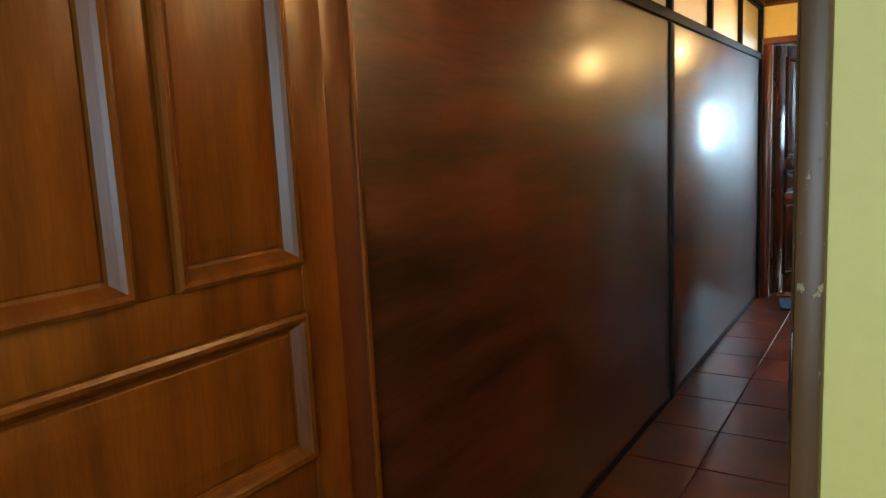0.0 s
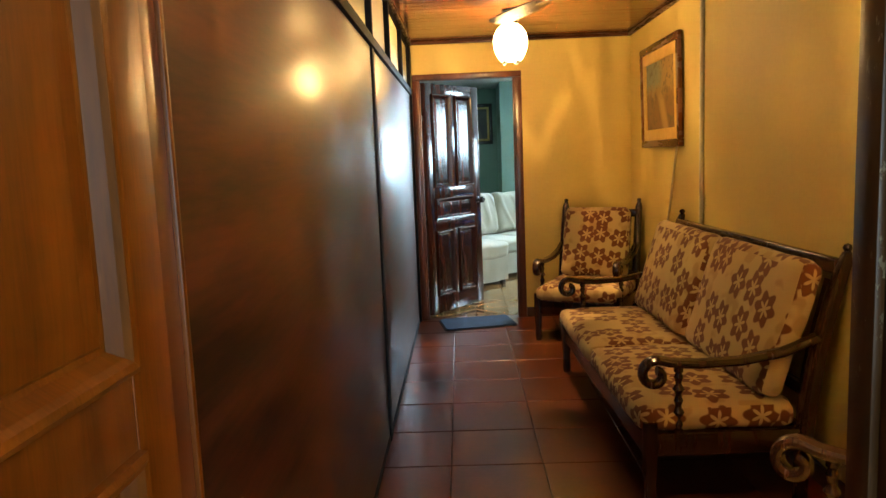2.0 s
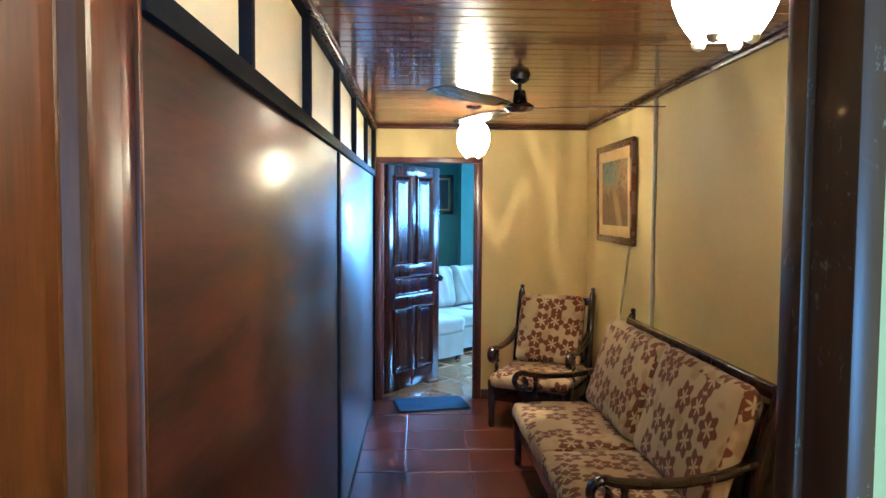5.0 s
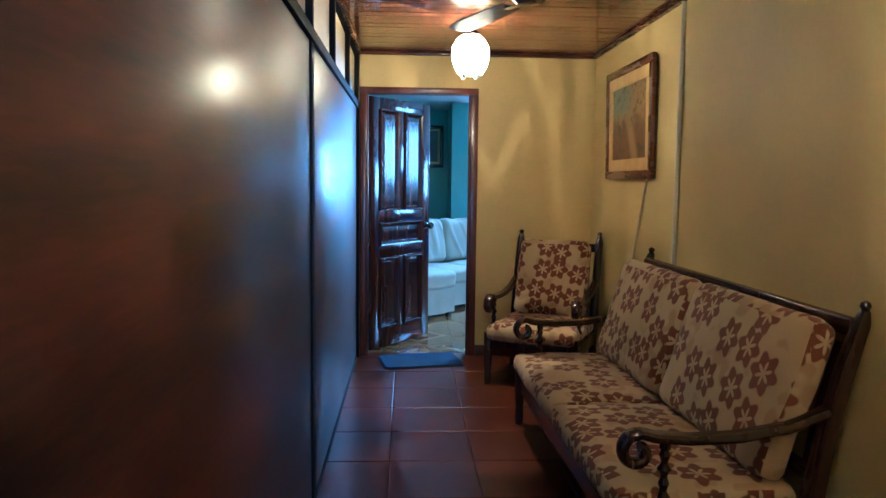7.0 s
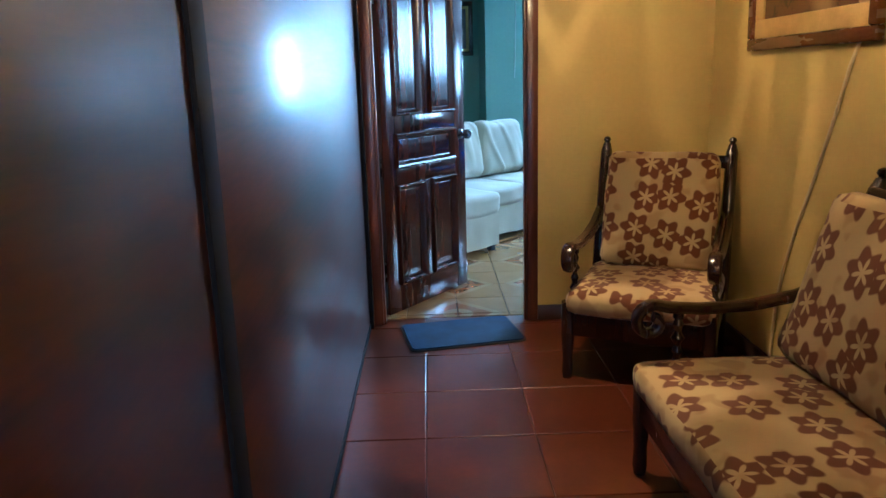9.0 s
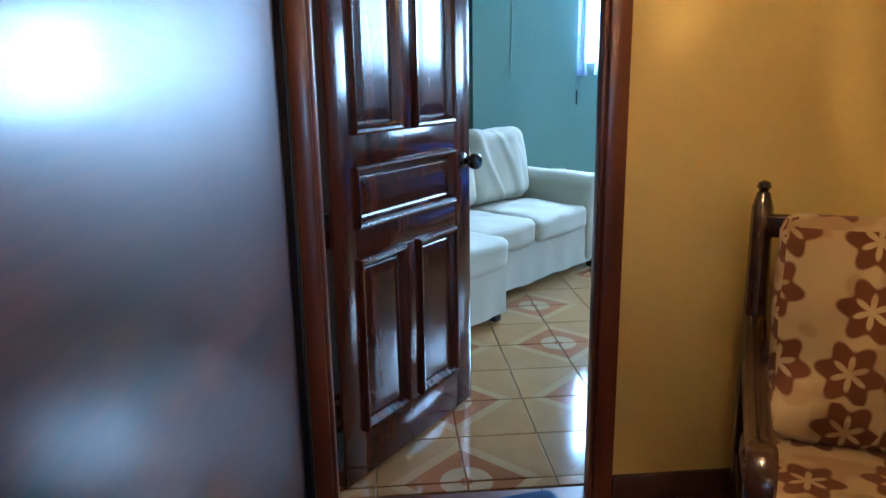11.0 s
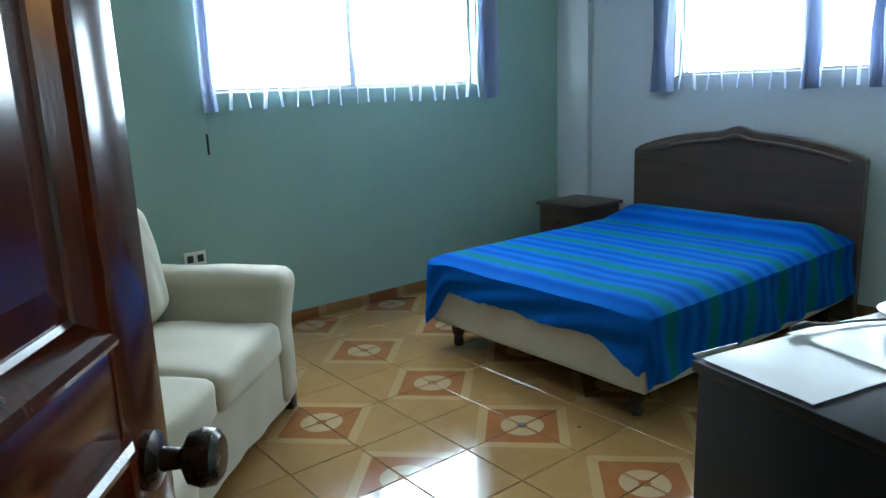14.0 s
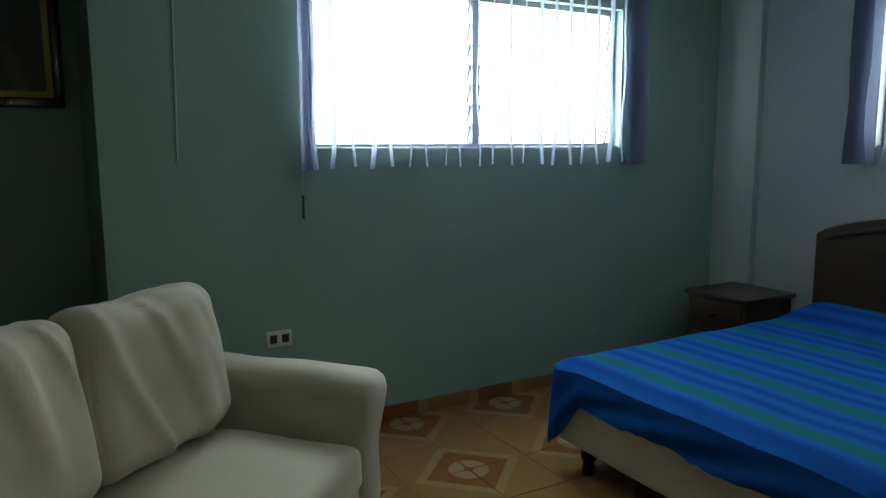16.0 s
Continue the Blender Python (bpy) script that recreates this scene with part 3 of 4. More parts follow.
def door_leaf(name, m, wood, metal, label, w=0.805, h=2.04, bands=((0.155, 0.745), (0.84, 1.035), (1.13, 1.95)), stile=0.108, mid=0.072, knob=True, hinges=True):
    """Hinge at the origin, the leaf along x, thickness along y."""
    d = thing(name, m, label, "door", kind="structure")
    t = 0.02
    for x0, x1 in ((0, stile), (w - stile, w)):
        part("stile", box(x0, x1, -t, t, 0, h, bevel=0.003), wood, d)
    edges = [0.0] + [v for b in bands for v in b] + [h]
    for z0, z1 in zip(edges[::2], edges[1::2]):
        part("rail", box(stile, w - stile, -t + 0.001, t - 0.001, z0, z1, bevel=0.002), wood, d)
    mx0, mx1 = w / 2 - mid / 2, w / 2 + mid / 2
    for k, (z0, z1) in enumerate(bands):
        if k == 1:
            part("panel", raised_panel(w - 2 * stile, z1 - z0), wood, d, at=pose(stile, 0, z0), smooth=False)
        else:
            part("muntin", box(mx0, mx1, -t + 0.001, t - 0.001, z0, z1, bevel=0.002), wood, d)
            for x0, x1 in ((stile, mx0), (mx1, w - stile)):
                part("panel", raised_panel(x1 - x0, z1 - z0), wood, d, at=pose(x0, 0, z0), smooth=False)
    if knob:
        for side in (-1, 1):
            prof = ((0.0, 0.0), (0.031, 0.0), (0.031, 0.006), (0.024, 0.010), (0.013, 0.013), (0.011, 0.032), (0.016, 0.036), (0.027, 0.042), (0.031, 0.055), (0.029, 0.068), (0.022, 0.074), (0.0, 0.075))
            part("knob", lathe(bmesh.new(), prof, 22), metal, d, "dark round metal knob", at=pose(w - 0.055, side * t, 0.985, -90 * side))
        part("latch_plate", box(w - 0.001, w + 0.002, -0.012, 0.012, 0.9, 1.07), metal, d)
    for z in (0.2, 0.80, 1.72) if hinges else ():
        part("hinge", lathe(bmesh.new(), ((0.0, 0), (0.008, 0), (0.008, 0.11), (0.0, 0.11)), 10), metal, d, at=pose(-0.006, t + 0.004, z))
        part("hinge_plate", box(-0.028, 0.001, -0.006, t + 0.002, z, z + 0.11, bevel=0.001), metal, d, "dark metal hinge plate")
    return d


LEAF_TURN = 53.2
door_leaf("door_1", pose(0.104 - 0.02 * math.sin(radians(LEAF_TURN)), 5.735 + 0.02 * math.cos(radians(LEAF_TURN)), 0.008, 0, 0, LEAF_TURN), M_MAHOG, M_METAL, "dark glossy mahogany panelled door standing half open")
door_leaf("door_2", pose(0.012, 0.335, 0.008, 0, 0, -90.5), M_HONEY, M_METAL, "honey-brown varnished panelled door folded back against the side", w=0.83, bands=((0.16, 0.69), (0.785, 1.08), (1.17, 1.95)), stile=0.10, hinges=False)


def casing(name, label, wood, x0, x1, y0, y1, inner0, inner1, top, stops):
    f = thing(name, pose(0, 0, 0), label, "door frame", kind="structure")
    part("jamb", box(x0, inner0, y0, y1, 0, top - 0.05, bevel=0.006), wood, f)
    part("jamb", box(inner1, x1, y0, y1, 0, top - 0.05, bevel=0.006), wood, f)
    part("head", box(x0, x1, y0, y1, top - 0.05, top, bevel=0.006), wood, f)
    for a, b in ((inner0, inner0 + 0.012), (inner1 - 0.012, inner1)):
        part("door_stop", box(a, b, stops[0], stops[1], 0, top - 0.05, bevel=0.002), wood, f)
    return f


casing("door_frame_far", "reddish varnished wooden frame of the far door", M_FRAMEWOOD, 0.02, 0.937, FAR - 0.015, 5.70, 0.074, 0.876, 2.10, (FAR + 0.0, FAR + 0.05))
near_frame = casing("door_frame_near", "worn brown wooden frame of the near door", M_OLDFRAME, -0.075, 0.912, 0.192, NEAR + 0.012, -0.02, 0.878, 2.10, (0.28, NEAR))
part("strike_plate", box(0.8745, 0.8785, 0.205, 0.232, 1.02, 1.14, bevel=0.001), M_METAL, near_frame, "dark metal strike plate")
# no hole cut: a flat black block stands for the shade inside it
part("latch_hole_shade", box(0.8735, 0.8748, 0.211, 0.226, 1.06, 1.10), M_BLACK, near_frame)
bead = thing("trim_partition_end", pose(0, 0, 0), "varnished post where the partition meets the door frame", "trim", kind="structure")
part("post", box(-0.05, 0.006, 0.345, 0.445, 0, 2.33, bevel=0.004), M_FRAMEWOOD, bead)
part("bead", box(-0.03, 0.012, 0.445, 0.46, 0, 2.33, bevel=0.004), M_HONEY, bead)


# ---------------------------------------------------------------- corridor furniture
def spiral(cx, cz, r0, r1, a0, a1, n):
    return [(cx + (r0 + (r1 - r0) * k / n) * math.cos(radians(a0 + (a1 - a0) * k / n)), cz + (r0 + (r1 - r0) * k / n) * math.sin(radians(a0 + (a1 - a0) * k / n))) for k in range(n + 1)]


def turned_post(h, r):
    prof = [(0.0, 0.0), (r * 0.9, 0.0), (r * 0.9, 0.02)]
    for k in range(5):
        z = 0.02 + (h - 0.04) * k / 5
        s = (h - 0.04) / 5
        prof += [(r * 0.6, z + 0.1 * s), (r * (1.15 if k % 2 else 0.9), z + 0.5 * s), (r * 0.6, z + 0.9 * s)]
    return lathe(bmesh.new(), prof + [(r * 0.9, h - 0.02), (r * 0.9, h), (0.0, h)], 14)


def colonial_seat(name, m, width, n, label, group, seed):
    """Wooden settee or armchair with scrolled arms and loose flowered cushions; front towards -y."""
    s = thing(name, m, label, "settee" if n > 1 else "armchair", group)
    hw, fy, by, rise = width / 2, -0.375, 0.27, 0.03 if n > 1 else 0.0
    for sx in (-1, 1):
        x = sx * (hw - 0.03)
        part("front_leg", sweep(bmesh.new(), [(x, fy + 0.03, z) for z in (0.0, 0.03, 0.10, 0.20, 0.36)], [0.017, 0.021, 0.019, 0.025, 0.025], square=0.6, seg=12), M_DARKWOOD, s)
        back = [(x, by - 0.03 + 0.16 * k ** 1.5, z) for k, z in ((0, 0.0), (0.1, 0.2), (0.25, 0.38), (0.5, 0.6), (0.75, 0.8), (0.95, 0.95), (1.0, 0.985))]
        post = part("back_post", sweep(bmesh.new(), back, [0.022, 0.024, 0.028, 0.026, 0.025, 0.024, 0.016], [0.024, 0.026, 0.032, 0.028, 0.026, 0.022, 0.016], square=0.6, seg=12), M_DARKWOOD, s)
        part("finial", lathe(bmesh.new(), ((0.0, 0), (0.016, 0), (0.018, 0.008), (0.012, 0.014), (0.019, 0.026), (0.014, 0.038), (0.0, 0.044)), 12), M_DARKWOOD, post, at=pose(x, by + 0.13, 0.98))
        run = [(-(by + 0.02) + 0.0, 0.665), (-0.16, 0.615), (0.0, 0.588), (0.16, 0.583), (0.27, 0.592)]
        run = [(-a, z) for a, z in run] + [(-a, z) for a, z in spiral(0.325, 0.545, 0.062, 0.018, 120, -250, 22)]
        k = len(run)
        part("arm", sweep(bmesh.new(), [(x, y, z) for y, z in run], [0.026 if i < 6 else 0.026 - 0.006 * (i - 6) / (k - 6) for i in range(k)], [0.017 if i < 6 else 0.016 for i in range(k)], square=0.5, seg=12), M_DARKWOOD, s, "scrolled wooden arm")
        part("arm_post", turned_post(0.27, 0.020), M_DARKWOOD, s, "turned baluster under the arm", at=pose(x, fy + 0.14, 0.305))
        part("side_rail", box(x - 0.02, x + 0.02, fy + 0.05, by, 0.225, 0.315, bevel=0.006), M_DARKWOOD, s)
    part("front_rail", box(-hw + 0.03, hw - 0.03, fy + 0.015, fy + 0.05, 0.205, 0.315, bevel=0.008), M_DARKWOOD, s)
    part("rear_rail", box(-hw + 0.03, hw - 0.03, by - 0.04, by - 0.005, 0.205, 0.315, bevel=0.006), M_DARKWOOD, s)
    part("seat_board", box(-hw + 0.04, hw - 0.04, fy + 0.05, by - 0.04, 0.285, 0.303), M_DARKWOOD, s)
    part("crest_rail", box(-hw + 0.035, hw - 0.035, by + 0.085, by + 0.118, 0.875 + rise, 0.937 + rise, bevel=0.010, seg=3), M_DARKWOOD, s)
    part("lower_back_rail", box(-hw + 0.035, hw - 0.035, by - 0.01, by + 0.022, 0.42, 0.47, bevel=0.008), M_DARKWOOD, s)
    slats = max(3, round(width / 0.2))
    for i in range(slats):
        x = -hw + 0.1 + (width - 0.2) * i / (slats - 1)
        part("back_slat", sweep(bmesh.new(), [(x, by + 0.004, 0.46), (x, by + 0.04, 0.66), (x, by + 0.095, 0.88)], 0.016, 0.007, seg=8, square=0.5), M_DARKWOOD, s)
    for i in range(n):
        cw = (width - 0.03) / n
        cx = -width / 2 + 0.015 + cw * (i + 0.5)
        part("seat_cushion", cushion(cw - 0.005, 0.62, 0.115, 0.05, 0.018, 0.006, pose(cx, -0.085, 0.365), seed=seed + i), M_FLOWER, s, "cream cushion with brown flower print")
        part("back_cushion", cushion(cw - 0.035 if n > 1 else cw - 0.10, 0.56, 0.11, 0.05, 0.02, 0.007, place(pose(cx, 0.205, 0.69), pose(0, 0, 0, 72)), seed=seed + 5 + i), M_FLOWER, s, "cream back cushion with brown flower print")
    return s


colonial_seat("settee", pose(1.415, 3.075, 0, 0, 0, -88.3), 1.90, 2, "dark wooden settee with cream flower-print cushions against the wall", "flowered seats", 1.0)
colonial_seat("armchair", pose(1.372, 4.985, 0, 0, 0, -25.8), 0.66, 1, "dark wooden armchair with flower-print cushions in the corner", "flowered seats", 11.0)
colonial_seat("armchair", pose(1.34, 0.91, 0, 0, 0, -130), 0.66, 1, "dark wooden armchair with flower-print cushions by the near door", "flowered seats", 23.0)


def picture(name, m, w, h, rim, liner, wood, art, label, cord=False):
    """Hangs in the y-z plane facing -x, its middle at the origin."""
    p = thing(name, m, label, "picture")
    for a, b, c, d in ((-w / 2, w / 2, h / 2 - rim, h / 2), (-w / 2, w / 2, -h / 2, -h / 2 + rim), (-w / 2, -w / 2 + rim, -h / 2 + rim, h / 2 - rim), (w / 2 - rim, w / 2, -h / 2 + rim, h / 2 - rim)):
        part("frame_side", box(-0.035, 0.0, a, b, c, d, bevel=0.009, seg=3), wood, p)
    w2, h2 = w - 2 * rim, h - 2 * rim
    for a, b, c, d in ((-w2 / 2, w2 / 2, h2 / 2 - liner, h2 / 2), (-w2 / 2, w2 / 2, -h2 / 2, -h2 / 2 + liner), (-w2 / 2, -w2 / 2 + liner, -h2 / 2 + liner, h2 / 2 - liner), (w2 / 2 - liner, w2 / 2, -h2 / 2 + liner, h2 / 2 - liner)):
        part("liner_side", box(-0.024, -0.002, a, b, c, d, bevel=0.005), M_GILT, p, "gilded inner liner")
    part("canvas", box(-0.015, -0.004, -w2 / 2 + liner, w2 / 2 - liner, -h2 / 2 + liner, h2 / 2 - liner), art, p, "painted landscape canvas")
    return p


picture("framed_painting", pose(CW - 0.006, 4.655, 1.782, 0, -1.2, 0), 0.965, 0.735, 0.052, 0.078, M_PICWOOD, M_LANDSCAPE, "brown-framed landscape painting with a gilded liner")
picture("framed_picture", pose(0.655, RECESS_N - 0.004, 1.88, 0, 0, 90), 0.50, 0.60, 0.05, 0.03, M_DARKWOOD, M_DIMPICTURE, "small dark framed picture on the green wall")


def globe_lamp(m, label):
    """Hanging opal glass globe on a brass stem, flared and cut at the rim below."""
    g = thing("ceiling_lamp", m, label, "lamp", "corridor ceiling lamps")
    part("ceiling_rose", lathe(bmesh.new(), ((0.0, 0.0), (0.055, 0.0), (0.05, -0.012), (0.02, -0.02), (0.0, -0.02)), 20), M_METAL, g)
    part("stem", lathe(bmesh.new(), ((0.0, -0.015), (0.007, -0.015), (0.007, -0.07), (0.0, -0.07)), 10), M_METAL, g)
    part("gallery", lathe(bmesh.new(), ((0.0, -0.06), (0.03, -0.06), (0.052, -0.085), (0.055, -0.10), (0.0, -0.10)), 20), M_METAL, g, "dark metal gallery")
    prof = [(0.05, -0.095), (0.085, -0.125), (0.108, -0.165), (0.116, -0.21), (0.110, -0.26), (0.094, -0.30), (0.078, -0.325), (0.070, -0.335), (0.066, -0.330), (0.072, -0.318), (0.088, -0.295), (0.103, -0.255), (0.109, -0.21), (0.101, -0.168), (0.08, -0.13), (0.046, -0.10)]
    part("glass_globe", lathe(bmesh.new(), prof, 28), M_GLOW, g, "lit opal glass globe")
    for k in range(4):
        a = math.pi / 4 + k * math.pi / 2
        part("glass_drop", lathe(bmesh.new(), ((0.0, 0.0), (0.012, 0.006), (0.017, 0.018), (0.011, 0.03), (0.0, 0.034)), 12), M_PLASTIC, g, at=pose(0.058 * math.cos(a), 0.058 * math.sin(a), -0.362))
    return g


globe_lamp(pose(*LAMP_SPOTS[0], CEIL), "lit opal glass globe lamp below the plank ceiling")
globe_lamp(pose(*LAMP_SPOTS[1], CEIL), "lit opal glass globe lamp near the door")


def ceiling_fan(m):
    f = thing("ceiling_fan", m, "dark three-bladed ceiling fan at rest", "fan")
    part("canopy", lathe(bmesh.new(), ((0.0, 0.0), (0.055, 0.0), (0.05, -0.03), (0.022, -0.05), (0.0, -0.05)), 22), M_METAL, f)
    part("down_rod", lathe(bmesh.new(), ((0.0, -0.04), (0.009, -0.04), (0.009, -0.10), (0.0, -0.10)), 12), M_METAL, f)
    part("motor_cone", lathe(bmesh.new(), ((0.0, -0.085), (0.030, -0.085), (0.036, -0.13), (0.045, -0.155), (0.0, -0.155)), 22), M_METAL, f)
    part("motor_housing", lathe(bmesh.new(), ((0.0, -0.15), (0.055, -0.152), (0.075, -0.165), (0.078, -0.178), (0.06, -0.195), (0.03, -0.203), (0.0, -0.204)), 26), M_CHROME, f, "polished motor housing")
    for k in range(3):
        a = -8 + 120 * k
        arm = part("blade_iron", box(0.06, 0.20, -0.018, 0.018, -0.184, -0.178, bevel=0.002), M_CHROME, f, at=pose(0, 0, 0, 0, 0, a))
        pts = [(0.16, 0.045), (0.30, 0.060), (0.55, 0.066), (0.70, 0.062), (0.745, 0.045), (0.755, 0.0)]
        rim = [(x, y) for x, y in pts] + [(x, -y) for x, y in pts[-2::-1]]
        bm = ring_mesh(bmesh.new(), [[Vector((x, y, z + 0.12 * y)) for x, y in rim] for z in (-0.178, -0.172)])
        part("blade", bm, M_BLADE, f, "dark enamelled blade", at=pose(0, 0, 0, 0, 0, a))
    return f


ceiling_fan(pose(0.925, 3.24, CEIL))


def rounded_slab(w, d, z0, z1, r):
    bm = box(-w / 2, w / 2, -d / 2, d / 2, z0, z1)
    upright = [e for e in bm.edges if abs(e.verts[0].co.z - e.verts[1].co.z) > 0.5 * (z1 - z0)]
    bmesh.ops.bevel(bm, geom=upright, offset=r, segments=5, profile=0.5, affect="EDGES")
    return bm


rug = thing("doormat", pose(0.500, 5.417, 0.001, 0, 0, 10.5), "navy blue doormat before the far door", "doormat")
part("rubber_backing", rounded_slab(0.615, 0.41, 0.0, 0.006, 0.04), M_RUBBER, rug, "black rubber backing")
part("mat_top", rounded_slab(0.59, 0.385, 0.006, 0.013, 0.032), M_MAT, rug, "navy pile")

pipe = solid("wall_conduit", lathe(bmesh.new(), ((0.0, 0.0), (0.013, 0.0), (0.013, CEIL - 0.032), (0.0, CEIL - 0.032)), 16), M_IVORY, "cream painted conduit running up the wall", "conduit")
pipe.matrix_world = pose(CW - 0.013, 3.80, 0.001)
cable = solid("white_cable", sweep(bmesh.new(), [(CW - 0.008, y, z) for y, z in ((4.29, 1.43), (4.34, 1.34), (4.39, 1.20), (4.46, 1.03), (4.54, 0.85), (4.62, 0.68), (4.69, 0.5), (4.73, 0.3), (4.74, 0.09))], 0.007, seg=10), M_CREAM, "thin white cable hanging below the painting", "cable")


# bright overcast distance outside the windows
def glare_sheet(name, corners, label):
    bm = bmesh.new()
    bm.faces.new([bm.verts.new(c) for c in corners])
    ob = solid(name, bm, M_GLARE, label, "backdrop", kind="structure", smooth=False)
    return ob


glare_sheet("backdrop_north", ((-6, 14.5, -4), (12, 14.5, -4), (12, 14.5, 9), (-6, 14.5, 9)), "white hazy daylight beyond the window")
glare_sheet("backdrop_east", ((10, 15, -4), (10, -1, -4), (10, -1, 9), (10, 15, 9)), "white hazy daylight beyond the window")


# ---------------------------------------------------------------- bedroom
def louvre_window(name, m, w, bays, label):
    """A window in the x-z plane, x from 0 to w, sill at z 0; aluminium frame with tilted glass louvres."""
    h = HEAD - SILL
    f = thing(name, m, label, "window", kind="structure")
    fr = part("window_frame", box(0, w, -0.03, 0.03, 0, 0.03, bevel=0.003), M_ALU, f)
    part("frame_head", box(0, w, -0.03, 0.03, h - 0.03, h, bevel=0.003), M_ALU, f)
    for x in (0.0, w - 0.03):
        part("frame_side", box(x, x + 0.03, -0.03, 0.03, 0.03, h - 0.03, bevel=0.003), M_ALU, f)
    bw = w / bays
    for k in range(1, bays):
        part("mullion", box(k * bw - 0.022, k * bw + 0.022, -0.03, 0.03, 0.03, h - 0.03, bevel=0.003), M_ALU, f)
    rows = 7
    glass = mesh_of("pane", box(0.03, bw - 0.03, -0.052, 0.052, -0.0025, 0.0025), M_GLASS, smooth=False)
    clip = mesh_of("clip", box(-0.006, 0.006, -0.05, 0.05, -0.008, 0.008, bevel=0.003), M_ALU)
    for k in range(bays):
        for r in range(rows):
            z = 0.08 + (h - 0.16) * r / (rows - 1)
            g = new("pane", glass)
            g.parent, g.matrix_local = f, pose(k * bw, 0, z, -72)
            g.visible_shadow = False
            for x in (k * bw + 0.032, (k + 1) * bw - 0.032):
                c = new("clip", clip)
                c.parent, c.matrix_local = g, pose(x - k * bw, 0, 0)
    part("window_sill", box(-0.02, w + 0.02, -0.075, -0.03, -0.004, 0.012, bevel=0.003), M_ALU, f)
    part("crank_handle", sweep(bmesh.new(), [(0.045, -0.035, 0.10), (0.045, -0.06, 0.10), (0.05, -0.07, 0.06), (0.05, -0.07, 0.03)], 0.006, seg=8), M_ALU, f)
    return f


louvre_window("window_1", pose(1.83, BED_N + 0.09, SILL), 1.92, 2, "wide louvred glass window letting in bright daylight")
louvre_window("window_2", pose(BED_E + 0.09, 8.44, SILL, 0, 0, -90), 1.66, 2, "louvred glass window above the bed")


def vertical_blind(name, m, w, turn, bunches, label, seed, cord):
    """Hanging fabric strips on a track, x from 0 to w, drawn open; wall behind at +y."""
    rnd = random.Random(seed)
    b = thing(name, m, label, "blind")
    part("track", box(-0.03, w + 0.03, -0.022, 0.022, 0.0, 0.03, bevel=0.004), M_ALU, b, "aluminium track")
    drop = 2.215 - 1.275
    def strip(width, x, angle, z0=-drop):
        bm = bmesh.new()
        n, rows = 5, 10
        grid = []
        for j in range(rows + 1):
            z = z0 * j / rows
            ease = 0.012 * math.sin(j * 0.9 + x * 30) * j / rows
            grid.append([bm.verts.new((width * (i / (n - 1) - 0.5), 0.006 * math.sin(math.pi * i / (n - 1)) + ease, z)) for i in range(n)])
        for a, c in zip(grid, grid[1:]):
            for i in range(n - 1):
                bm.faces.new((a[i], a[i + 1], c[i + 1], c[i]))
        bmesh.ops.solidify(bm, geom=bm.faces[:], thickness=0.0012)
        return part("strip", bm, M_SLAT, b, at=pose(x, 0, 0, 0, 0, angle))
    count = round(w / 0.098)
    for k in range(count):
        x = w * (k + 0.5) / count
        strip(0.089, x, turn + rnd.uniform(-7, 7), -drop * rnd.uniform(0.985, 1.0))
    for x, n, width in bunches:
        for k in range(n):
            strip(width, x + 0.016 * k, turn - 55 + rnd.uniform(-15, 15))
    if cord:
        part("chain_weight", box(-0.012, -0.004, -0.01, 0.01, -1.16, -1.05, bevel=0.003), M_RUBBER, b)
        part("cord", sweep(bmesh.new(), [(-0.008, 0, 0), (-0.008, 0, -1.06)], 0.0015, seg=6), M_SLAT, b)
    return b


vertical_blind("vertical_blind", pose(1.80, BED_N - 0.065, 2.215), 1.96, 58, ((1.965, 7, 0.085), (0.02, 2, 0.06)), "pale blue vertical strip blind drawn open over the window", 3, True)
vertical_blind("vertical_blind", pose(BED_E - 0.065, 8.50, 2.215, 0, 0, -90), 1.78, 118, ((-0.03, 6, 0.085), (0.95, 4, 0.085), (1.3, 4, 0.085)), "pale blue vertical strip blind over the bed", 4, False)


def slip_skirt(rim, seed):
    """Loose cloth round the foot of the sofa: rim is the outline seen from above."""
    pts = []
    for a, b in zip(rim, rim[1:] + rim[:1]):
        n = max(2, round(math.hypot(b[0] - a[0], b[1] - a[1]) / 0.045))
        pts += [(a[0] + (b[0] - a[0]) * k / n, a[1] + (b[1] - a[1]) * k / n) for k in range(n)]
    cx, cy = sum(p[0] for p in pts) / len(pts), sum(p[1] for p in pts) / len(pts)
    rings = []
    for j, z in enumerate((0.042, 0.10, 0.17, 0.24, 0.31)):
        ring = []
        for k, (x, y) in enumerate(pts):
            out = Vector((x - cx, y - cy, 0)).normalized() * (0.005 * math.sin(k * 1.3 + seed) + 0.012 * noise.noise((x * 6, y * 6, seed))) * (1 - j / 4.5)
            ring.append(Vector((x, y, z + (0.014 * noise.noise((x * 4, y * 4, 3)) if j == 0 else 0))) + out)
        rings.append(ring)
    return ring_mesh(bmesh.new(), rings)


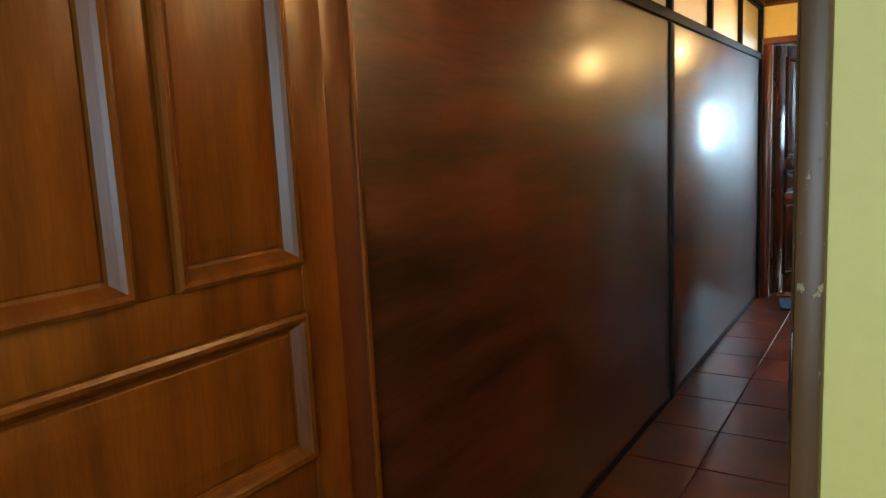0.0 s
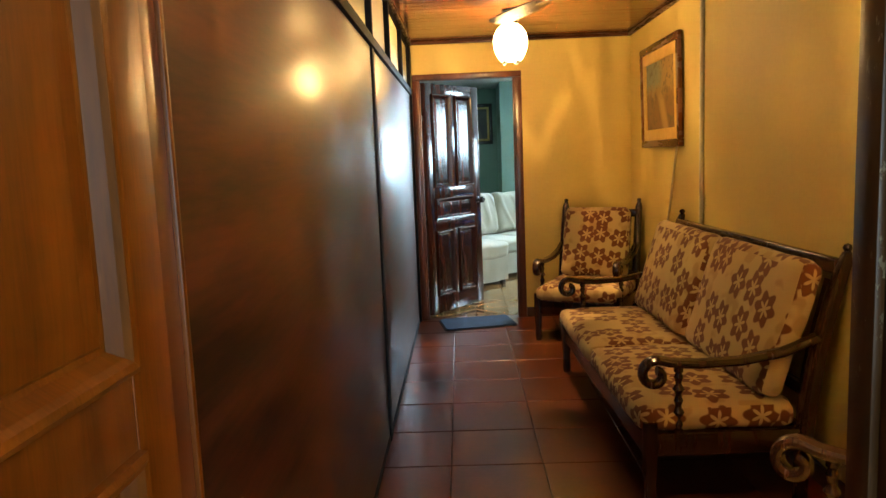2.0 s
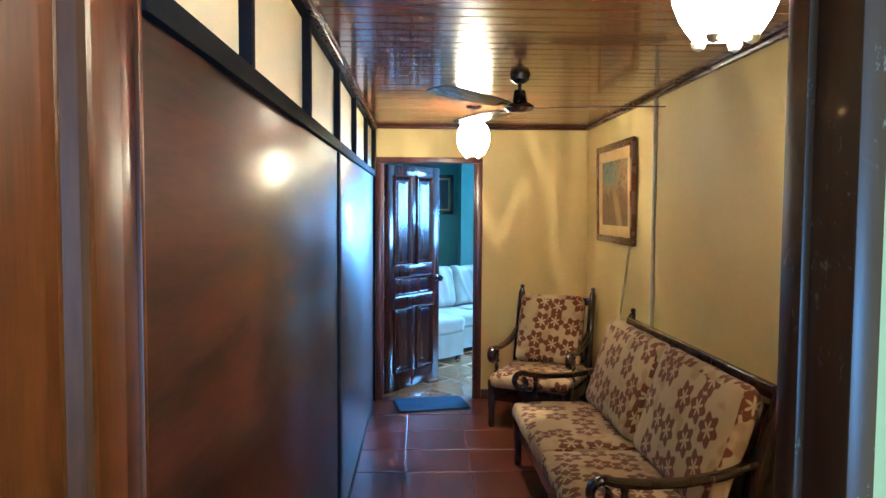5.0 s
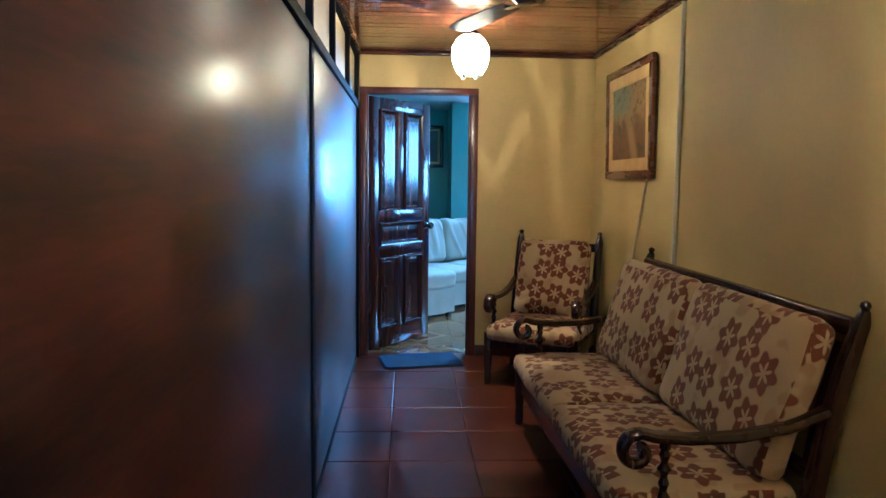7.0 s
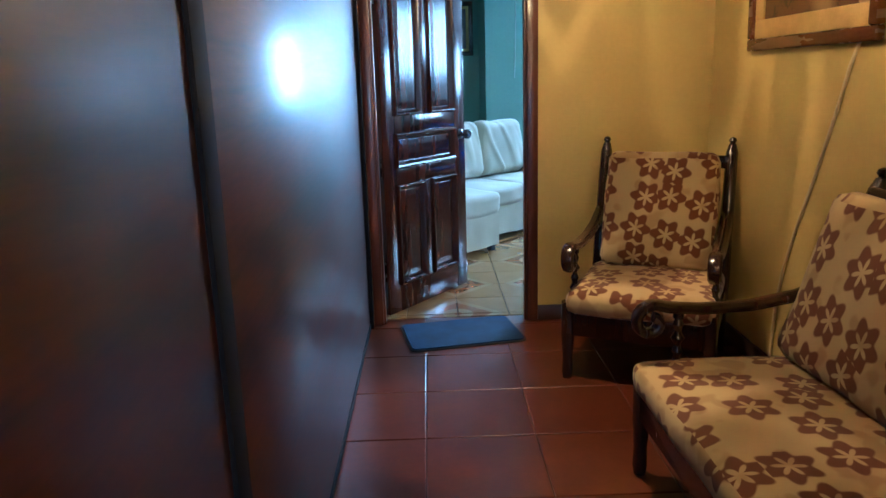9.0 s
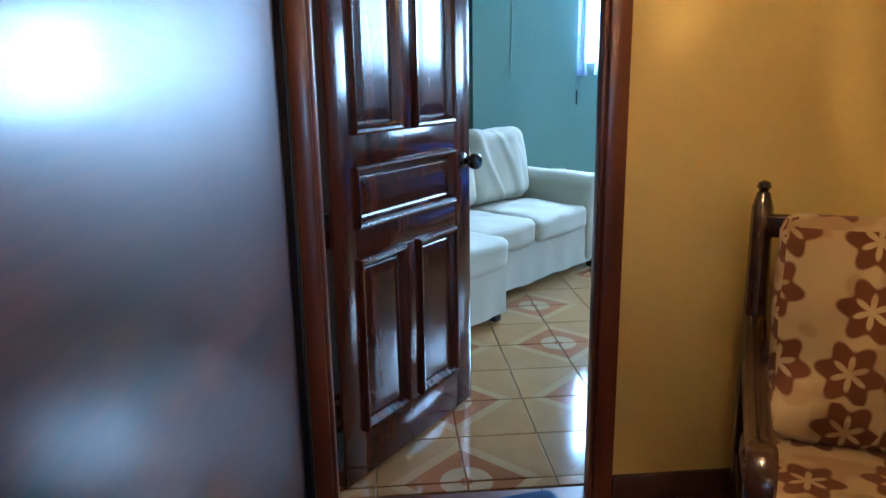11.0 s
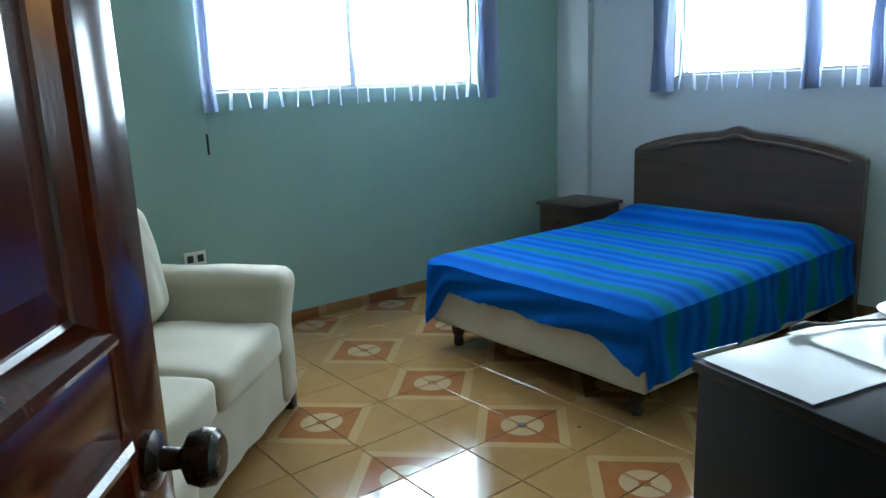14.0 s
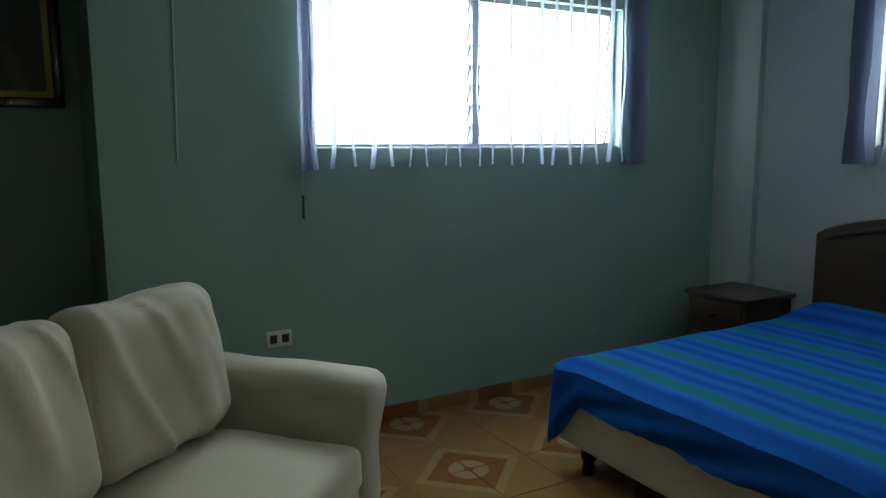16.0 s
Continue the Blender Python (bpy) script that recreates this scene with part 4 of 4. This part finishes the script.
def sofa(m):
    """Slipcovered sofa, x along the front, +y to the back: a longer seat at one end, two seats and an arm."""
    s = thing("sofa", m, "white slipcovered sofa with one longer seat, set at an angle", "sofa")
    lw, sw, aw, d, reach = 0.62, 0.565, 0.17, 0.86, 0.225
    w = lw + 2 * sw + aw
    part("skirt", slip_skirt([(lw - 0.01, 0.045), (w - aw * 0.4, 0.045), (w - 0.02, d - 0.02), (lw - 0.01, d - 0.02)], 0.0), M_CLOTH, s, "loose cloth skirt")
    part("skirt", slip_skirt([(0.02, 0.03 - reach), (lw - 0.025, 0.03 - reach), (lw - 0.015, d - 0.02), (0.02, d - 0.02)], 2.0), M_CLOTH, s, "loose cloth skirt of the longer seat")
    bm = cushion(aw, d - 0.03, 0.60, 0.07, 0.006, 0.010, pose(w - aw / 2, d / 2, 0.337), seed=w, cuts=18)
    for v in bm.verts:
        up = min(1.0, max(0.0, (v.co.z - 0.40) / 0.14))
        v.co.x += up * ((v.co.x - w + aw / 2) * 0.25 + 0.05)
    part("arm", bm, M_CLOTH, s, "rounded slipcovered arm")
    for k in range(2):
        cx = lw + sw * (k + 0.5)
        part("seat_cushion", cushion(sw - 0.004, 0.62, 0.155, 0.045, 0.020, 0.013, pose(cx, 0.32, 0.365), seed=3 + k, cuts=20), M_CLOTH, s)
    part("long_seat_cushion", cushion(lw + 0.02, 0.62 + reach, 0.17, 0.05, 0.020, 0.014, pose(lw / 2 - 0.005, 0.32 - reach / 2, 0.372), seed=6, cuts=22), M_CLOTH, s, "longer creased seat cushion")
    for k, (cx, cw) in enumerate(((lw / 2, lw), (lw + sw * 0.5, sw), (lw + sw * 1.5, sw))):
        bm = cushion(cw + 0.02, 0.50, 0.21, 0.085, 0.03, 0.014, place(pose(cx, 0.615, 0.70), pose(0, 0, 0, 82)), seed=8 + k, cuts=44)
        for v in bm.verts:
            fold = noise.noise((v.co.x * 6.5 + 4 * k + (v.co.z - 0.5) * 1.8, v.co.z * 1.3, 1.7 + k))
            v.co.y -= 0.020 * math.exp(-(fold / 0.17) ** 2) * max(0.0, 1 - (abs(v.co.x - cx) / (cw / 2)) ** 4)
        part("back_cushion", bm, M_CLOTH, s, "creased slipcovered back cushion")
    part("back", cushion(w - 0.10, 0.16, 0.60, 0.07, 0.0, 0.008, pose(w / 2, d - 0.09, 0.55), seed=5), M_CLOTH, s)
    for x, y in ((0.06, 0.07 - reach), (0.06, d - 0.06), (lw - 0.07, 0.07 - reach), (w - 0.05, 0.06), (w - 0.05, d - 0.06)):
        part("foot", box(x - 0.025, x + 0.025, y - 0.025, y + 0.025, 0.0, 0.06, bevel=0.006), M_RUBBER, s)
    return s


sofa(pose(0.314, 7.058, 0, 0, 0, 42.3))


def bed():
    x0, x1, y0, y1 = 2.63, 4.47, 7.20, 8.57
    b = thing("bed", pose((x0 + x1) / 2, (y0 + y1) / 2, 0), "double bed with a dark arched headboard and cream base", "bed")
    here = pose(-(x0 + x1) / 2, -(y0 + y1) / 2, 0)
    part("box_base", cushion(x1 - x0, y1 - y0, 0.235, 0.02, 0.0, 0.003, place(here, pose((x0 + x1) / 2, (y0 + y1) / 2, 0.24))), M_BOXCLOTH, b, "cream cloth-covered box base")
    part("base_edge", box(x0 - 0.004, x0 + 0.03, y0 + 0.01, y1 - 0.01, 0.335, 0.358, bevel=0.004, m=here), M_DARKWOOD, b, "dark edging of the base")
    part("mattress", cushion(x1 - x0 - 0.02, y1 - y0 - 0.02, 0.13, 0.045, 0.005, 0.004, place(here, pose((x0 + x1) / 2 + 0.01, (y0 + y1) / 2, 0.42))), M_BOXCLOTH, b)
    for x in (x0 + 0.07, x1 - 0.08):
        for y in (y0 + 0.09, y1 - 0.13):
            part("leg", lathe(bmesh.new(), ((0.0, 0.0), (0.024, 0.0), (0.030, 0.02), (0.024, 0.05), (0.036, 0.075), (0.038, 0.125), (0.0, 0.125)), 16), M_DARKWOOD, b, at=place(here, pose(x, y, 0)))
    ys = [y0 - 0.03 + (y1 - y0 + 0.10) * k / 40 for k in range(41)]
    def top(y):
        u = (y - ys[0]) / (ys[-1] - ys[0])
        return 0.90 + 0.135 * math.sin(math.pi * u) ** 0.7 + 0.03 * math.exp(-((u - 0.5) / 0.05) ** 2)
    bm = bmesh.new()
    rings = [[Vector((x, y, 0.0)) for y in ys] + [Vector((x, y, top(y) - t)) for y in reversed(ys)] for x, t in ((x1 + 0.01, 0.010), (x1 + 0.02, 0.0), (x1 + 0.055, 0.0), (x1 + 0.065, 0.010))]
    ring_mesh(bm, rings)
    bmesh.ops.transform(bm, matrix=here, verts=bm.verts)
    part("headboard", bm, M_HEADBOARD, b, "dark arched wooden headboard")
    bm = sweep(bmesh.new(), [(x1 - 0.002, y, top(y) - 0.055) for y in ys[2:-2]], 0.012, seg=8)
    bmesh.ops.transform(bm, matrix=here, verts=bm.verts)
    part("headboard_moulding", bm, M_HEADBOARD, b)
    return x0, x1, y0, y1


BX0, BX1, BY0, BY1 = bed()


def blanket():
    """A woven blanket over the mattress, hanging at the foot and at both sides."""
    bm = bmesh.new()
    over, top = 0.34, 0.497
    nx, ny = 76, 64
    grid = []
    for i in range(nx + 1):
        row = []
        for j in range(ny + 1):
            u = BX0 - over + (BX1 - 0.02 - BX0 + over) * i / nx
            v = BY0 - over + (BY1 - BY0 + 2 * over) * j / ny
            ox, oy0, oy1 = max(0.0, BX0 - u), max(0.0, BY0 - v), max(0.0, v - BY1)
            side = max(oy0, oy1)
            reach_x = 0.15 + 0.10 * max(0, 1 - abs(v - BY0) / 0.25) + 0.24 * max(0, 1 - abs(v - BY1) / 0.16)
            ox = min(ox, 0.34) * reach_x / 0.34
            side *= 0.86
            hang = math.hypot(ox, side) if ox and side else max(ox, side)
            hang = min(hang, 0.40 if side else 0.34)
            flare = 0.022 + 0.05 * hang + 0.014 * math.sin(13 * (u + v) + 3 * math.sin(5 * u)) * min(1, hang / 0.15)
            x = max(u, BX0) - (flare if ox else 0.0) * (ox / (ox + side + 1e-6) if ox else 0)
            y = min(max(v, BY0), BY1)
            if oy0:
                y -= flare * (side / (ox + side + 1e-6))
            if oy1:
                y += flare * (side / (ox + side + 1e-6))
            edge = min(u - BX0, v - BY0, BY1 - v)
            z = top - hang - 0.025 * math.exp(-max(0.0, edge) / 0.03) + 0.006 * noise.noise((u * 4, v * 4, 1))
            if u > 4.02 and not side:
                z += 0.075 * math.sin(math.pi * min(1, (u - 4.02) / 0.42)) ** 0.8 * min(1, min(v - BY0, BY1 - v) / 0.12)
            if hang > 0.1:
                z += 0.010 * noise.noise((u * 30, v * 30, 4))
            row.append(bm.verts.new((x, y, z)))
        grid.append(row)
    for a, c in zip(grid, grid[1:]):
        for j in range(ny):
            bm.faces.new((a[j], a[j + 1], c[j + 1], c[j]))
    bmesh.ops.solidify(bm, geom=bm.faces[:], thickness=0.005)
    return solid("blanket", bm, M_BLANKET, "blue and green striped woven blanket spread on the bed", "blanket")


blanket()


def nightstand():
    n = thing("nightstand", pose(4.33, 9.0, 0), "low dark wooden nightstand beside the bed", "nightstand")
    part("body", box(-0.20, 0.20, -0.20, 0.20, 0.06, 0.50, bevel=0.004), M_HEADBOARD, n)
    part("top", box(-0.22, 0.22, -0.22, 0.22, 0.50, 0.525, bevel=0.006), M_HEADBOARD, n)
    for z in (0.10, 0.31):
        d = part("drawer", box(-0.212, -0.199, -0.18, 0.18, z, z + 0.18, bevel=0.004), M_HEADBOARD, n)
        part("knob", lathe(bmesh.new(), ((0.0, 0), (0.008, 0), (0.006, 0.01), (0.013, 0.018), (0.0, 0.024)), 12), M_METAL, d, at=pose(-0.211, 0, z + 0.09, 0, -90))
    for x in (-0.17, 0.17):
        for y in (-0.17, 0.17):
            part("foot", box(x - 0.02, x + 0.02, y - 0.02, y + 0.02, 0, 0.06), M_HEADBOARD, n)


nightstand()


CAB = pose(1.363, 6.2075, 0, 0, 0, -13)


def cabinet():
    """Tall black cabinet; its corner at the origin, x along the back of the room, -y to the wall."""
    c = thing("cabinet", CAB, "black lacquered cabinet beside the door", "cabinet")
    w, d, h = 0.78, 0.34, 0.915
    part("side_panel", box(0, 0.018, -d, 0, 0.03, h - 0.02, bevel=0.002), M_LACQUER, c)
    part("side_panel", box(w - 0.018, w, -d, 0, 0.03, h - 0.02, bevel=0.002), M_LACQUER, c)
    part("back_panel", box(0.018, w - 0.018, -d, -d + 0.012, 0.03, h - 0.02), M_LACQUER, c)
    part("bottom_panel", box(0.018, w - 0.018, -d + 0.012, -0.02, 0.05, 0.07), M_LACQUER, c)
    for x0, x1, hx in ((0.02, w / 2 - 0.002, w / 2 - 0.04), (w / 2 + 0.002, w - 0.02, w / 2 + 0.04)):
        dr = part("door", box(x0, x1, -0.018, 0.0, 0.07, h - 0.025, bevel=0.003), M_LACQUER, c)
        part("handle", sweep(bmesh.new(), [(hx, 0.0, 0.55), (hx, 0.025, 0.56), (hx, 0.025, 0.64), (hx, 0.0, 0.65)], 0.005, seg=8), M_CHROME, dr)
    part("top_panel", box(-0.008, w + 0.008, -d - 0.004, 0.008, h - 0.02, h, bevel=0.004), M_LACQUER, c)
    for x in (0.03, w - 0.03):
        for y in (-0.03, -d + 0.03):
            part("foot", box(x - 0.02, x + 0.02, y - 0.02, y + 0.02, 0, 0.05), M_LACQUER, c)


cabinet()


def sheet(name, m, w, d, curl, label, seed):
    """A sheet of paper lying flat, its near corner lifted and bent over the edge."""
    bm = bmesh.new()
    n = 10
    g = [[None] * (n + 1) for _ in range(n + 1)]
    for i in range(n + 1):
        for j in range(n + 1):
            x, y = w * i / n, -d * j / n
            z = 0.0015 + 0.002 * abs(noise.noise((x * 9 + seed, y * 9, 0)))
            lap = max(0.0, curl - x) if curl else 0.0
            g[i][j] = bm.verts.new((max(x, curl * 0.72 if curl else x) - lap * 0.25, y, z - lap * 0.55 * (1 if j < n else 0.8)))
    for i in range(n):
        for j in range(n):
            bm.faces.new((g[i][j], g[i + 1][j], g[i + 1][j + 1], g[i][j + 1]))
    bmesh.ops.solidify(bm, geom=bm.faces[:], thickness=0.0012)
    ob = solid(name, bm, M_PAPER, label, "paper")
    ob.matrix_world = m
    return ob


sheet("paper_sheet", place(CAB, pose(0.0, -0.005, 0.918)), 0.34, 0.20, 0.0, "white paper sheet lying on the cabinet", 1)
sheet("paper_sheet", place(CAB, pose(0.20, 0.0, 0.922, 0, 0, -4)), 0.36, 0.24, 0.0, "white paper sheet overlapping another", 2)
flap = bmesh.new()
ring_mesh(flap, [[Vector((x, y + dy, z)) for x, y, z in ((0.0, 0.012, 0.921), (0.10, 0.012, 0.921), (0.072, 0.020, 0.900), (0.045, 0.026, 0.884), (0.018, 0.018, 0.905))] for dy in (0.0, 0.0015)])
flap = solid("paper_corner", flap, M_PAPER, "folded white paper corner hanging over the cabinet edge", "paper")
flap.matrix_world = CAB


def round_base_lamp(m):
    b = thing("table_lamp_base", m, "round grey stepped lamp base on the papers", "lamp base")
    part("lower_disc", lathe(bmesh.new(), ((0.0, 0), (0.075, 0), (0.078, 0.006), (0.06, 0.014), (0.0, 0.014)), 28), M_PLASTIC, b)
    part("dark_collar", lathe(bmesh.new(), ((0.0, 0.014), (0.05, 0.014), (0.054, 0.03), (0.05, 0.042), (0.0, 0.042)), 28), M_RUBBER, b, "dark collar")
    part("upper_disc", lathe(bmesh.new(), ((0.0, 0.042), (0.055, 0.042), (0.066, 0.05), (0.066, 0.058), (0.045, 0.072), (0.0, 0.076)), 28), M_PLASTIC, b)
    part("stem", lathe(bmesh.new(), ((0.0, 0.074), (0.012, 0.074), (0.010, 0.13), (0.016, 0.14), (0.0, 0.145)), 14), M_METAL, b)


for x, y, rad in ((ROSE_X, ROSE_Y, 0.018), (2.435, 7.371, 0.009)):
    plug = solid("floor_plug", lathe(bmesh.new(), ((0.0, 0.0), (rad, 0.0), (rad * 0.8, 0.003), (0.0, 0.003)), 16), M_RUBBER, "small dark plug set in the tiled floor", "plug", "floor plugs")
    plug.matrix_world = pose(x, y, 0.0008)
round_base_lamp(place(CAB, pose(0.475, -0.07, 0.926)))
wire = solid("black_cord", sweep(bmesh.new(), [(0.205, -0.004, 0.930), (0.215, -0.006, 0.933), (0.235, -0.010, 0.936), (0.25, -0.014, 0.934), (0.28, -0.02, 0.930), (0.33, -0.03, 0.930), (0.40, -0.06, 0.930)], [0.004, 0.006, 0.0055, 0.003, 0.002, 0.002, 0.002], seg=8), M_RUBBER, "short black cord with a plug lying on papers", "cord")
wire.matrix_world = CAB
lead = solid("wall_cable", sweep(bmesh.new(), [(1.29, BED_N - 0.004, BED_TOP), (1.284, BED_N - 0.004, 1.9), (1.276, BED_N - 0.004, 1.5), (1.27, BED_N - 0.005, 1.32)], 0.004, seg=8), M_GREY, "thin pale cable hanging down the green wall", "cable")
outlet = thing("wall_outlet", pose(1.676, BED_N, 0.50), "ivory double wall socket low on the green wall", "socket")
part("plate", box(-0.06, 0.06, -0.009, 0.0, -0.038, 0.038, bevel=0.003), M_IVORY, outlet)
for x in (-0.028, 0.028):
    part("socket_face", box(x - 0.017, x + 0.017, -0.012, -0.009, -0.02, 0.02, bevel=0.002), M_RUBBER, outlet)


# ---------------------------------------------------------------- floor tiles, piece by piece
def tiles(parent, m, pitch, gap, x0, x1, y0, y1, ox, oy, top, inside, limit):
    """Tiles on a grid through (ox, oy); those of one size share a mesh."""
    made = {}
    count = 0
    far = []
    i0, i1 = math.floor((x0 - ox) / pitch), math.ceil((x1 - ox) / pitch)
    j0, j1 = math.floor((y0 - oy) / pitch), math.ceil((y1 - oy) / pitch)
    for i in range(i0, i1):
        for j in range(j0, j1):
            a, b = max(x0, ox + i * pitch) + gap / 2, min(x1, ox + (i + 1) * pitch) - gap / 2
            c, d = max(y0, oy + j * pitch) + gap / 2, min(y1, oy + (j + 1) * pitch) - gap / 2
            if b - a < 0.02 or d - c < 0.02:
                continue
            key = (round(b - a, 3), round(d - c, 3))
            if key not in made:
                w, h = key
                s = 0.003
                rings = [[Vector((x, y, z)) for x, y in ((-w / 2 + q, -h / 2 + q), (w / 2 - q, -h / 2 + q), (w / 2 - q, h / 2 - q), (-w / 2 + q, h / 2 - q))] for q, z in ((0, -0.010), (0, -0.002), (s, 0.0))]
                made[key] = mesh_of("tile", ring_mesh(bmesh.new(), rings), m, smooth=False)
            near = inside((a + b) / 2, (c + d) / 2) and count < limit
            if near:
                t = new("tile", made[key])
                t.parent = parent
                lift = random.uniform(-0.0006, 0.0006)
                t.location = ((a + b) / 2, (c + d) / 2, top + lift)
                t.rotation_euler = (random.gauss(0, 0.0012), random.gauss(0, 0.0012), 0)
                count += 1
            else:
                far.append((a, b, c, d))
    if far:
        bm = bmesh.new()
        for a, b, c, d in far:
            bx(bm, a, b, c, d, top - 0.010, top)
        tagged(part("outer_tiles", bm, m, parent, smooth=False), kind="stuff")


tiles(floor_corridor, M_TERRA, 0.42, 0.005, -2.6, 2.6, -3.05, 0.50, 0.312, 1.76, 0.0, lambda x, y: -0.4 < x < CW and y > -1.6, 300)
tiles(floor_corridor, M_TERRA, 0.42, 0.005, 0.0, CW, 0.50, 5.695, 0.312, 1.76, 0.0, lambda x, y: True, 300)
tiles(floor_bedroom, M_ROSETTE, PITCH, 0.003, -0.9, 4.62, 5.70, 10.4, ROSE_X, ROSE_Y, 0.0, lambda x, y: x > -0.2 and y < 9.5, 300)
